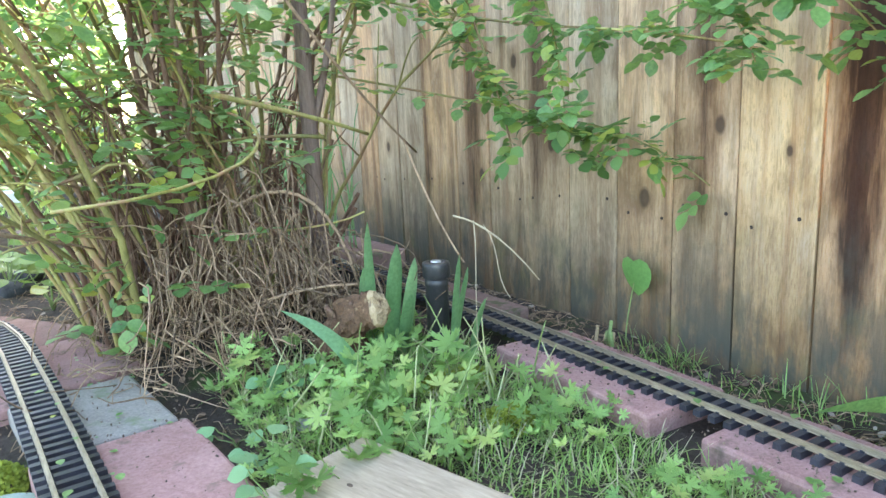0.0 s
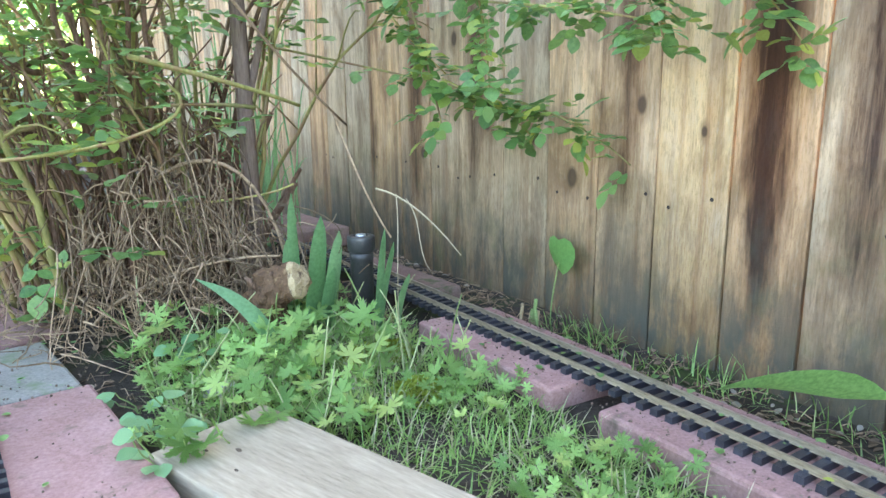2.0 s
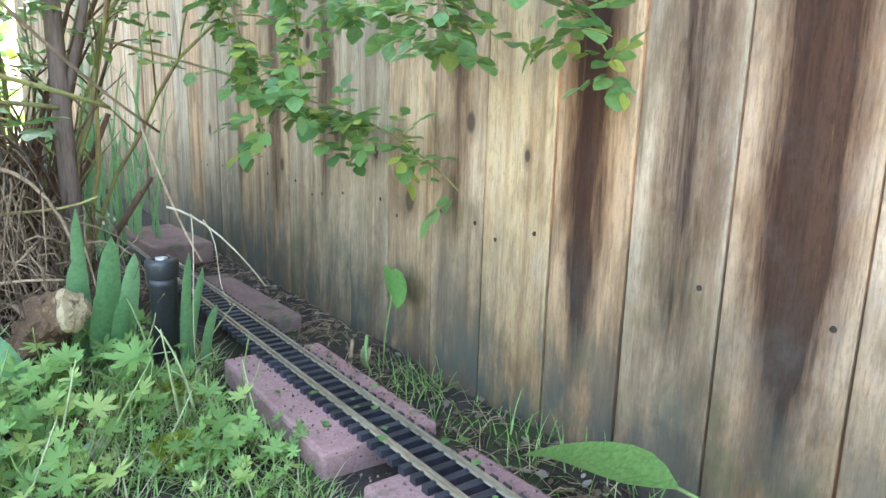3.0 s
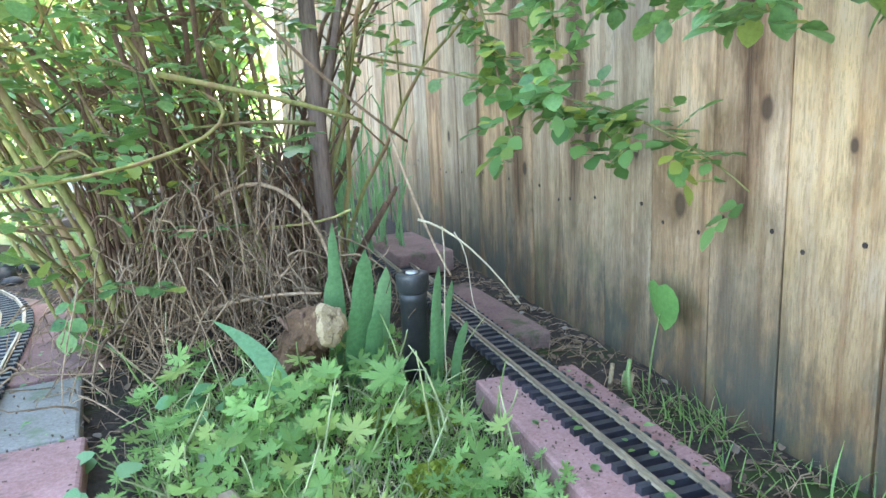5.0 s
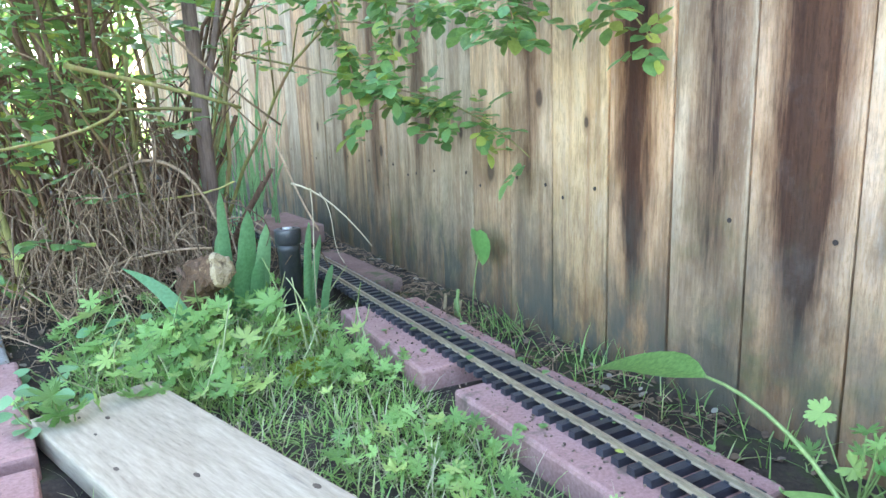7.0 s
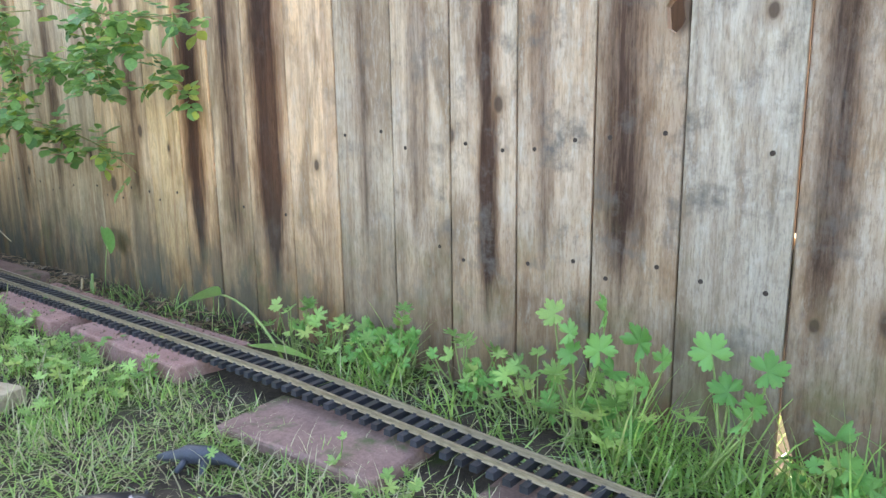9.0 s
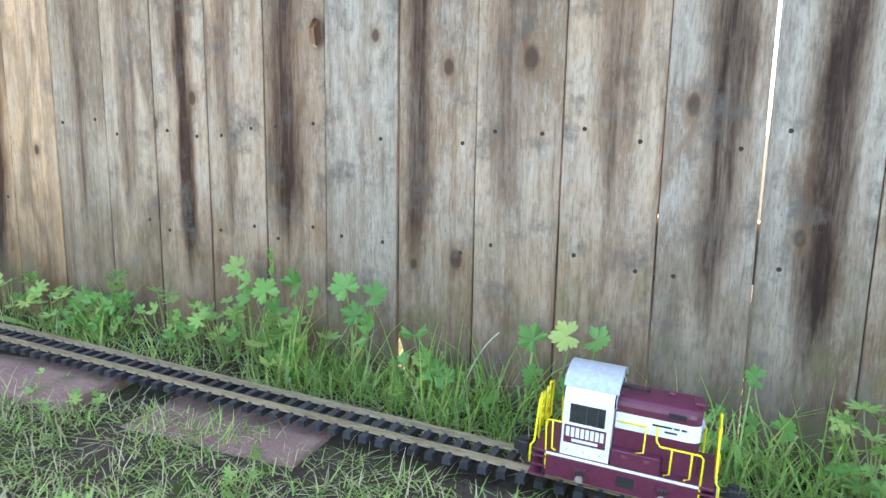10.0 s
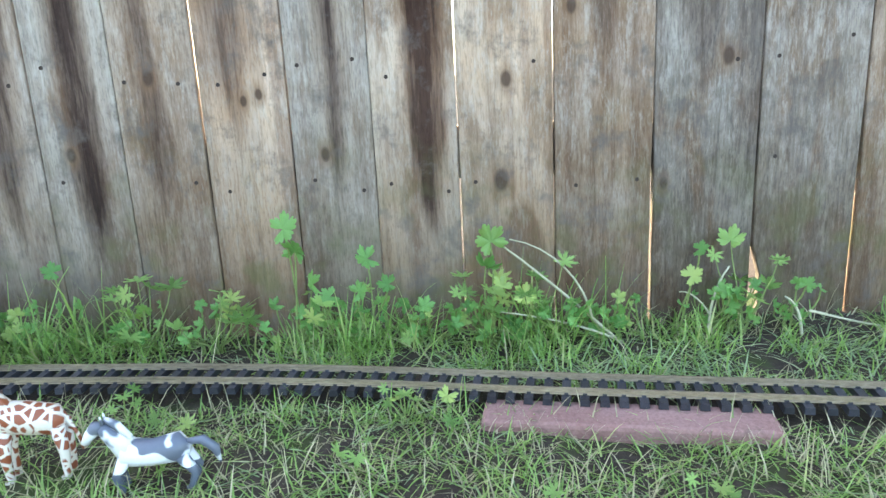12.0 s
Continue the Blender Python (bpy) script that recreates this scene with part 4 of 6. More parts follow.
def tall_weed(base_y, leaves, seed):
    """A weed at the fence foot; leaves: (y, z, radius), each on its own stalk from one base."""
    rng = random.Random(seed)
    root = tagged(new("cutleaf_weed"), "tall weed with round lobed bright green leaves at the fence foot", "weed", "tall weeds at the fence")
    for y, z, r in leaves:
        x = 1.08 + rng.uniform(-0.03, 0.02)
        b = Vector((1.08 + rng.uniform(-0.015, 0.015), base_y + rng.uniform(-0.015, 0.015), ground_z(1.08, base_y) - 0.005))
        stalk = Geo()
        stalk.tube(curve(b, b + Vector((0, 0, 0.05)), (x + 0.01, y + rng.uniform(-0.01, 0.01), z - 0.05), (x, y, z), 6), 0.0021, 0.0013, 6, False)
        put("stalk", stalk, M_STEM, root, smooth=True)
        way = np.array([(rng.uniform(-0.5, 0.1), rng.uniform(-0.8, 0.8), rng.uniform(-0.1, 0.7))])
        up = np.array([(-0.8 + rng.uniform(-0.2, 0.2), rng.uniform(-0.45, 0.15), 0.65)])
        leaf_object("leaf", LOBED, "lobed", (x, y, z), frames(way, up, r * 0.88, r * 0.88, r * rng.uniform(0.5, 2.4))[0], M_TALL, root)


for k, (by, leaves) in enumerate((
        (-0.30, ((-0.253, 0.102, 0.030), (-0.335, 0.120, 0.034), (-0.30, 0.060, 0.028), (-0.29, 0.085, 0.026), (-0.345, 0.075, 0.032))),
        (-0.38, ((-0.395, 0.092, 0.034), (-0.36, 0.045, 0.030), (-0.41, 0.040, 0.026), (-0.42, 0.065, 0.026))),
        (-0.50, ((-0.480, 0.087, 0.035), (-0.507, 0.045, 0.029), (-0.556, 0.090, 0.031), (-0.53, 0.015, 0.027), (-0.545, 0.045, 0.024))),
        (-0.64, ((-0.633, 0.035, 0.032), (-0.645, -0.005, 0.024))),
        (-0.85, ((-0.817, 0.045, 0.030), (-0.822, -0.010, 0.026), (-0.876, 0.066, 0.032), (-0.915, 0.059, 0.030), (-0.883, -0.012, 0.026))),
        (-1.18, ((-1.172, -0.034, 0.026), (-1.13, 0.03, 0.022))),
        (-1.55, ((-1.538, 0.095, 0.036), (-1.552, 0.055, 0.030), (-1.577, 0.0, 0.028), (-1.60, -0.03, 0.024))),
        (-1.66, ((-1.665, 0.030, 0.030), (-1.65, -0.02, 0.024), (-1.70, -0.01, 0.022))),
        (-1.86, ((-1.872, 0.050, 0.036), (-1.862, 0.015, 0.030), (-1.89, -0.03, 0.026))),
        (-2.20, ((-2.20, -0.02, 0.024), (-2.22, 0.02, 0.020))),
        (0.10, ((0.12, 0.02, 0.024), (0.06, 0.0, 0.022))),
        (0.30, ((0.30, -0.02, 0.026), (0.34, -0.03, 0.022))))):
    tall_weed(by, leaves, 900 + k)


lw = random.Random(57)
for k in range(46):
    ly = lw.uniform(-2.5, 0.30)
    tall_weed(ly, [(ly + lw.uniform(-0.05, 0.05), ground_z(1.08, ly) + lw.uniform(0.02, 0.085), lw.uniform(0.010, 0.021)) for _ in range(lw.randint(4, 8))], 1000 + k)


def litter():
    rng = random.Random(31)
    g = Geo()
    for _ in range(1900):
        if rng.random() < 0.3:
            x, y = rng.uniform(-0.35, 0.3), rng.uniform(1.85, 2.7)
        elif rng.random() < 0.3:
            x, y = rng.uniform(1.0, 1.14), rng.uniform(0.5, 2.5)
        else:
            x, y = rng.uniform(0.0, 0.85), rng.uniform(1.25, 2.1)
        a, ln = rng.uniform(0, 6.283), rng.uniform(0.01, 0.07)
        z = ground_z(x, y) + rng.uniform(0.001, 0.012)
        dx, dy = math.cos(a) * ln, math.sin(a) * ln
        if x + dx > 1.14:
            dx = -dx
        g.tube([(x, y, z), (x + dx * 0.5, y + dy * 0.5, z + rng.uniform(0, 0.012)), (x + dx, y + dy, ground_z(x + dx, y + dy) + 0.003)], rng.uniform(0.0005, 0.0015), 0.0005, 5, False)
    tagged(put("twig_litter", g, M_DEAD, smooth=True), "dry brown twigs and stalks scattered on the soil", "litter", kind="stuff")
    pos, way, up, sc = [], [], [], []
    for _ in range(1300):
        x, y = (rng.uniform(1.0, 1.14), rng.uniform(0.4, 2.4)) if rng.random() < 0.3 else (rng.uniform(0.2, 0.85), rng.uniform(1.1, 1.9)) if rng.random() < 0.45 else (rng.uniform(-0.5, 0.5), rng.uniform(1.8, 2.8))
        pos.append((x, y, ground_z(x, y) + 0.004))
        a = rng.uniform(0, 6.283)
        way.append((math.cos(a), math.sin(a), rng.uniform(-0.2, 0.5)))
        up.append((rng.uniform(-0.5, 0.5), rng.uniform(-0.5, 0.5), 1))
        sc.append(rng.uniform(0.008, 0.02))
    sc = np.array(sc)
    m_dead = foliage("dead_leaf", (0.07, 0.042, 0.026), (0.26, 0.17, 0.105), (0.42, 0.37, 0.30), 0.15, 0.8)
    tagged(bulk("leaf_litter", LEAFLET, np.array(pos), frames(np.array(way), np.array(up), sc, sc, sc), m_dead), "dry dark leaf scraps on the soil", "litter", kind="stuff")


litter()


# ---- single plants and things by the track ----
def ribbon(pts, widths, across):
    """A flat bent leaf with a shallow fold along its middle."""
    g = Geo()
    v, f = [], []
    for (p, w) in zip(pts, widths):
        p, a = Vector(p), Vector(across).normalized()
        v += [p - a * w, p + Vector((0, -w * 0.25, -w * 0.15)), p + a * w]
    for i in range(len(pts) - 1):
        for j in range(2):
            f.append((i * 3 + j, i * 3 + j + 1, i * 3 + j + 4, i * 3 + j + 3))
    g.add(v, f)
    return g


def iris():
    root = tagged(new("iris"), "iris clump with broad flat blue-green blade leaves", "plant")
    data = [((0.650, 1.40), (0.645, 1.39, 0.19), 0.013), ((0.675, 1.38), (0.690, 1.36, 0.145), 0.022), ((0.700, 1.37), (0.722, 1.35, 0.115), 0.018), ((0.640, 1.41), (0.635, 1.40, 0.10), 0.013), ((0.66, 1.36), (0.672, 1.33, 0.085), 0.018), ((0.69, 1.36), (0.70, 1.33, 0.05), 0.016),
            ((0.79, 1.33), (0.80, 1.31, 0.115), 0.010), ((0.80, 1.34), (0.825, 1.32, 0.085), 0.009), ((0.815, 1.30), (0.83, 1.27, 0.03), 0.010)]
    for (bx, by), top, w in data:
        z0 = ground_z(bx, by) - 0.01
        top = (top[0], top[1], top[2] + 0.02)
        pts = curve((bx, by, z0), (bx, by, z0 + 0.07), (top[0] - 0.006, top[1], top[2] * 0.7), top, 7)
        put("blade", ribbon(pts, [w * 0.7, w * 0.85, w, w, w * 0.97, w * 0.86, w * 0.6, 0.001], (1, 0.25, 0)), M_IRIS, root, smooth=True)
    pts = curve((0.545, 1.22, -0.05), (0.535, 1.25, 0.02), (0.50, 1.29, 0.06), (0.445, 1.34, 0.085), 7)
    put("blade", ribbon(pts, [0.013, 0.017, 0.018, 0.017, 0.014, 0.011, 0.006, 0.0006], (0.6, 0.5, 0.5)), M_IRIS, root, "bent grey-green blade", smooth=True)
    return root


iris()


def pipe():
    root = tagged(new("sprinkler_pipe"), "black plastic sprinkler riser standing in the soil", "pipe")
    m = surface("black_plastic", (0.018, 0.018, 0.019), (0.045, 0.044, 0.044), 50.0, 0.45, 0.0006, spot=((0.10, 0.085, 0.07), 26.0, 0.56))

    def turned(name, prof, mat, label=""):
        g = Geo()
        g.loft([[(r * math.cos(a * 0.2618), r * math.sin(a * 0.2618), z) for a in range(24)] for r, z in prof])
        return put(name, g, mat, root, label, smooth=True)

    turned("body", [(0.0225, -0.03), (0.0225, 0.135), (0.0235, 0.136), (0.0235, 0.148), (0.0225, 0.149), (0.0225, 0.150)], m)
    turned("cap", [(0.0235, 0.1505), (0.0270, 0.154), (0.0275, 0.178), (0.0265, 0.182), (0.0150, 0.1835), (0.0145, 0.181), (0.0060, 0.181)], m)
    turned("nozzle", [(0.0105, 0.1812), (0.0105, 0.1850), (0.0075, 0.1856)], surface("worn_metal", (0.35, 0.36, 0.37), (0.6, 0.6, 0.62), 80.0, 0.4, metal=0.7), "pale worn nozzle")
    root.location = (0.762, 1.338, -0.060)


pipe()


def stump():
    root = tagged(new("stump"), "knobbly brown cut root with a pale sawn end", "stump")
    rng = random.Random(2)
    c = curve((0.590, 1.41, -0.11), (0.572, 1.41, -0.05), (0.562, 1.39, 0.035), (0.617, 1.315, 0.060), 24)
    g = Geo()
    rings = []
    for i, p in enumerate(c):
        d = (c[min(i + 1, 24)] - c[max(i - 1, 0)]).normalized()
        a = d.cross(Vector((0, 0, 1))).normalized()
        b = a.cross(d)
        r0 = 0.060 - 0.0013 * i
        ring = []
        for k in range(26):
            w = a * math.cos(k * 0.24166) + b * math.sin(k * 0.24166)
            q = p + w * r0
            ring.append(p + w * r0 * (1 + 0.55 * noise.noise(q * 28) + 0.30 * noise.noise(q * 75) + 0.12 * noise.noise(q * 190)))
        rings.append(ring)
    g.loft(rings)
    put("root_body", g, surface("root_bark", (0.05, 0.028, 0.017), (0.20, 0.115, 0.065), 45.0, 0.95, 0.010, 5.0, spot=((0.30, 0.20, 0.115), 55.0, 0.60), spec=0.2), root)
    end, d = rings[-1], (c[-1] - c[-2]).normalized()
    mid = sum(end, Vector()) / 26
    g = Geo()
    g.loft([[mid + (p - mid) * 1.0 + d * 0.0005 for p in end], [mid + (p - mid) * 0.9 + d * (0.008 + 0.005 * rng.random()) for p in end], [mid + (p - mid) * 0.45 + d * (0.013 + 0.006 * rng.random()) for p in end]])
    put("sawn_end", g, M_SAWN, root, "pale yellow splintered sawn end")
    for k in range(7):
        g = Geo()
        p = c[6 + 2 * (k % 8)]
        q = p + Vector((rng.uniform(-0.06, 0.03), rng.uniform(-0.05, 0.02), rng.uniform(0.03, 0.075)))
        g.tube(curve(p, p.lerp(q, 0.4), p.lerp(q, 0.7), q, 3), 0.007, 0.004, 7)
        put("knob", g, M_BARK, root, smooth=True)


stump()


def straw():
    root = tagged(new("dry_stalk"), "bent straw-coloured dry stalk leaning over the track", "stalk")
    m = surface("straw", (0.34, 0.26, 0.15), (0.55, 0.45, 0.30), 50.0, 0.8)
    for pts, r in ((((0.754, 1.255, 0.224), (0.79, 1.232, 0.215), (0.83, 1.20, 0.18), (0.875, 1.159, 0.101)), 0.0021),
                   (((0.785, 1.235, 0.214), (0.79, 1.23, 0.13), (0.77, 1.225, 0.06), (0.78, 1.22, -0.08)), 0.0011), (((0.80, 1.225, 0.205), (0.83, 1.21, 0.16), (0.80, 1.20, 0.11), (0.825, 1.18, 0.07)), 0.0011)):
        g = Geo()
        g.tube(curve(*pts, 7), r, r * 0.5, 6)
        put("stalk", g, m, root, smooth=True)


straw()


def broad_leaf(name, label, stem, blade, width, category="plant", mat=None, across=None):
    root = tagged(new(name), label, category)
    g = Geo()
    g.tube(curve(*stem, 8), 0.0032, 0.002, 6)
    put("stem", g, M_STEM, root, smooth=True)
    pts = curve(*blade, 9)
    prof = [0.12, 0.62, 0.92, 1.0, 0.98, 0.88, 0.72, 0.50, 0.26, 0.02]
    way = Vector(blade[3]) - Vector(blade[0])
    across = Vector(across) if across else way.cross(Vector((0.3, -0.2, 1.0)))
    put("leaf", ribbon(pts, [width * p * (1 + 0.1 * math.sin(7 * i)) for i, p in enumerate(prof)], across), mat or M_WEED, root, smooth=True)
    return root


broad_leaf("dock_plant", "broad dock leaf on a long pale stalk by the fence", ((1.02, 0.28, -0.09), (1.02, 0.33, 0.0), (1.02, 0.42, 0.04), (1.02, 0.49, 0.035)), ((1.02, 0.49, 0.035), (1.03, 0.56, 0.035), (1.04, 0.66, 0.0), (1.05, 0.74, -0.055)), 0.026, across=(-0.85, -0.1, -0.30))
broad_leaf("dock_plant", "low dark dock leaf at the fence foot", ((1.03, 0.42, -0.09), (1.02, 0.40, -0.05), (1.0, 0.38, -0.04), (0.99, 0.36, -0.04)), ((0.99, 0.36, -0.04), (1.0, 0.31, -0.03), (1.02, 0.26, -0.04), (1.04, 0.22, -0.06)), 0.03)
root = tagged(new("bindweed"), "single heart-shaped green leaf on a thin stem against the fence", "plant")
g = Geo()
g.tube(curve((1.09, 1.15, -0.08), (1.09, 1.155, -0.02), (1.10, 1.14, 0.05), (1.105, 1.135, 0.10), 7), 0.0016, 0.001, 6)
put("stem", g, M_STEM, root, smooth=True)
heart = [(0, 0.0), (0.012, -0.006), (0.024, 0.0), (0.030, 0.014), (0.029, 0.03), (0.022, 0.048), (0.010, 0.063), (0.0, 0.071), (-0.010, 0.063), (-0.022, 0.048), (-0.029, 0.03), (-0.030, 0.014), (-0.024, 0.0), (-0.012, -0.006)]
g = Geo()
g.add([(1.10 - 0.004, 1.138, 0.075)] + [(1.098 + 0.16 * abs(a) + 0.1 * b, 1.14 - a * 1.25 - 0.1 * b, 0.105 - b) for a, b in heart], [(0, i, i % 14 + 1) for i in range(1, 15)])
put("leaf", g, foliage("bindweed_leaf", (0.10, 0.24, 0.06), (0.18, 0.36, 0.10)), root, smooth=True)

root = tagged(new("plant_stubs"), "cluster of short pale cut plant stubs by the fence", "plant")
sr = random.Random(6)
for k in range(7):
    x, y = 1.05 + sr.uniform(-0.025, 0.025), 1.17 + sr.uniform(-0.025, 0.025)
    g = Geo()
    g.tube([(x, y, -0.085), (x + sr.uniform(-0.012, 0.012), y + sr.uniform(-0.012, 0.012), -0.02 + sr.uniform(-0.03, 0.012))], 0.0042, 0.0036, 7)
    put("stub", g, M_STEM if k % 2 else M_SAWN, root, smooth=True)


def strands():
    rng = random.Random(17)
    root = tagged(new("tall_grass"), "clump of long thin green leaves between bush and fence", "grass")
    for k in range(60):
        x, y = rng.uniform(0.74, 0.97), rng.uniform(2.15, 2.5)
        h = rng.uniform(0.3, 0.75)
        lx, ly = rng.uniform(-0.12, 0.12), rng.uniform(-0.15, 0.1)
        z0 = ground_z(x, y) - 0.01
        pts = curve((x, y, z0), (x + lx * 0.2, y, z0 + h * 0.5), (x + lx * 0.6, y + ly * 0.5, z0 + h * 0.9), (x + lx, y + ly, z0 + h * rng.uniform(0.7, 1.0)), 6)
        w = rng.uniform(0.002, 0.005)
        put("blade", ribbon(pts, [w, w, w, w * 0.9, w * 0.8, w * 0.5, 0.0004], (1, rng.uniform(-0.5, 0.5), 0)), M_IRIS, root, smooth=True)


strands()


M_PALE = surface("pale_green_stalk", (0.25, 0.29, 0.11), (0.47, 0.47, 0.23), 60.0, 0.7, 0.0005)


def bed_stalks():
    """Long pale green stalks leaning through the weed bed."""
    rng = random.Random(41)
    for k in range(105):
        x, y = rng.uniform(0.34, 0.82), rng.uniform(0.98, 1.42)
        if _bare(x, y):
            continue
        h, a = rng.uniform(0.06, 0.17), rng.uniform(0, 6.283)
        z0 = ground_z(x, y) - 0.005
        dx, dy = math.cos(a) * h * rng.uniform(0.1, 0.8), math.sin(a) * h * rng.uniform(0.1, 0.8)
        g = Geo()
        e = Vector((x + dx, y + dy, z0 + h * rng.uniform(0.25, 1.0)))
        o = Vector((x, y, z0))
        bow = Vector((rng.uniform(-0.012, 0.012), rng.uniform(-0.012, 0.012), rng.uniform(0.0, 0.016)))
        g.tube(curve(o, o.lerp(e, 0.33) + bow, o.lerp(e, 0.67) + bow, e, 6), rng.uniform(0.0012, 0.0032), 0.0009, 5)
        root = tagged(put("stalk", g, M_STEM if rng.random() < 0.35 else M_PALE, smooth=True), "long thin pale stalk leaning among the weeds", "stalk", "stalks in the weed bed")


bed_stalks()


def moss():
    rng = np.random.default_rng(9)
    n = 2600
    a, r = rng.uniform(0, 6.283, n), 0.05 * np.sqrt(rng.random(n))
    x, y = 0.005 + r * np.cos(a) * 0.8, 1.285 + r * np.sin(a) * 1.2
    z = np.array([ground_z(p, q) for p, q in zip(x, y)]) + 0.026 * (1 - (r / 0.05) ** 2) + rng.uniform(-0.006, 0.006, n)
    way = np.stack([rng.normal(size=n), rng.normal(size=n), 0.8 + rng.random(n)], 1)
    sc = rng.uniform(0.004, 0.009, n)
    m = foliage("moss", (0.16, 0.20, 0.02), (0.36, 0.40, 0.05), None, 0.2, 0.8)
    tagged(bulk("moss", LEAFLET, np.stack([x, y, z], 1), frames(way, rng.normal(size=(n, 3)), sc, sc, sc), m), "yellow-green moss cushion beside the paver", "moss", kind="stuff")


moss()


def moss_patch(cx, cy, rx, ry, n, seed):
    rng = np.random.default_rng(seed)
    a, r = rng.uniform(0, 6.283, n), np.sqrt(rng.random(n))
    x, y = cx + rx * r * np.cos(a), cy + ry * r * np.sin(a)
    z = np.array([ground_z(p, q) for p, q in zip(x, y)]) + 0.022 * (1 - r * r) + rng.uniform(-0.004, 0.004, n)
    way = np.stack([rng.normal(size=n), rng.normal(size=n), 0.6 + rng.random(n)], 1)
    sc = rng.uniform(0.004, 0.009, n)
    tagged(bulk("moss", LEAFLET, np.stack([x, y, z], 1), frames(way, rng.normal(size=(n, 3)), sc, sc, sc), bpy.data.materials["moss"]), "flat yellow-green moss patch among the weeds", "moss", kind="stuff")


moss_patch(0.715, 1.20, 0.075, 0.045, 2400, 5)
moss_patch(0.70, 1.02, 0.05, 0.05, 1400, 6)
moss_patch(1.02, 2.35, 0.05, 0.16, 1500, 7)
M_STONE = surface("pale_stone", (0.30, 0.27, 0.24), (0.52, 0.49, 0.45), 40.0, 0.9, 0.002)
st = random.Random(19)
for k, (sx, sy, sr_) in enumerate(((0.43, 1.20, 0.019), (0.455, 1.215, 0.012), (0.60, 1.08, 0.014))):
    g = Geo()
    g.loft([[(sr_ * 1.2 * math.sin(b) * math.cos(a * 0.698) * st.uniform(0.85, 1.1), sr_ * math.sin(b) * math.sin(a * 0.698), sr_ * 0.75 * math.cos(b)) for a in range(9)] for b in (0.1, 0.7, 1.2, 1.8, 2.4, 3.05)])
    ob = put("stone", g, M_STONE, smooth=True)
    ob.location = (sx, sy, ground_z(sx, sy) + sr_ * 0.4)
    tagged(ob, "small pale weathered stone lying on the soil", "stone", "pale stones on the soil")


def leafy_plant(cx, cy, n, spread, height, size, seed):
    """A loose low plant with big oval yellow-green leaves."""
    rng = random.Random(seed)
    root = tagged(new("leafy_plant"), "low garden plant with large sunlit yellow-green leaves", "plant", "plants behind the bush")
    for _ in range(n):
        a, r = rng.uniform(0, 6.283), spread * math.sqrt(rng.random())
        x, y = cx + r * math.cos(a), cy + r * math.sin(a)
        z = ground_z(x, y) + rng.uniform(*height)
        b = Vector((cx, cy, ground_z(cx, cy) - 0.005))
        g = Geo()
        g.tube(curve(b, b + Vector((0, 0, 0.05)), (x, y, z - 0.03), (x, y, z), 4), 0.002, 0.0013, 5, False)
        put("stalk", g, M_STEM, root, smooth=True)
        k = size * rng.uniform(0.7, 1.3)
        fr = frames(np.array([(math.cos(a), math.sin(a) - 0.4, rng.uniform(-0.4, 0.4))]), np.array([(rng.uniform(-0.6, 0.6), rng.uniform(-1.0, 0.2), 1.0)]), k * 1.3, k, k)[0]
        leaf_object("leaf", LEAFLET, "leafy", (x, y, z), fr, M_LUSH, root)


M_LUSH = foliage("lush_leaf", (0.10, 0.19, 0.03), (0.27, 0.37, 0.08), (0.46, 0.44, 0.10), 0.4, 0.4)
for k, (lx_, ly_, n_, sp_, top_, sz_) in enumerate(((0.02, 2.62, 22, 0.12, 0.22, 0.055), (0.16, 2.72, 18, 0.12, 0.20, 0.06), (-0.12, 2.80, 20, 0.14, 0.24, 0.055), (0.26, 2.55, 14, 0.10, 0.20, 0.05),
                                                     (-0.30, 2.75, 16, 0.14, 0.18, 0.05), (0.10, 3.45, 24, 0.2, 0.35, 0.07), (-0.45, 3.3, 20, 0.2, 0.3, 0.07), (0.12, 2.28, 12, 0.08, 0.14, 0.04))):
    leafy_plant(lx_, ly_, n_, sp_, (0.03, top_), sz_, 640 + k)
m_grey = foliage("grey_leaf", (0.24, 0.30, 0.22), (0.38, 0.43, 0.34), None, 0.15, 0.8)
for k, (px_, py_, turn) in enumerate(((-0.03, 1.19, 10), (-0.10, 1.17, 60), (-0.015, 1.12, -40))):
    c, d = math.cos(radians(turn)), math.sin(radians(turn))
    broad_leaf("grey_weed", "low furry grey-green leaf flat on the ground", ((px_, py_, -0.072), (px_, py_, -0.066), (px_ + 0.005, py_, -0.062), (px_ + 0.01 * c, py_ + 0.01 * d, -0.060)),
               ((px_ + 0.01 * c, py_ + 0.01 * d, -0.060), (px_ + 0.04 * c, py_ + 0.04 * d, -0.05), (px_ + 0.07 * c, py_ + 0.07 * d, -0.052), (px_ + 0.10 * c, py_ + 0.08 * d, -0.066)), 0.013, mat=m_grey)

for k in range(46):
    wx, wy = wr.uniform(0.42, 0.84), wr.uniform(-2.3, 0.28)
    if not _bare(wx, wy):
        weed("lawn_weed", "small palmate weed low in the lawn grass", (wx, wy), wr.randint(2, 5), 0.03, (0.015, 0.05), 0.014, 800 + k, "weeds in the lawn")


def dry_branches():
    rng = random.Random(51)
    m = surface("pale_stalk", (0.34, 0.33, 0.20), (0.55, 0.52, 0.36), 60.0, 0.8)
    for lines in (DRY_LINES):
        root = tagged(new("dry_branch"), "pale dry branching weed stalk leaning at the fence", "stalk", "dry stalks at the fence")
        for pts, r in lines:
            g = Geo()
            g.tube(curve(*pts, 8), r, r * 0.5, 6)
            put("stalk", g, m, root, smooth=True)


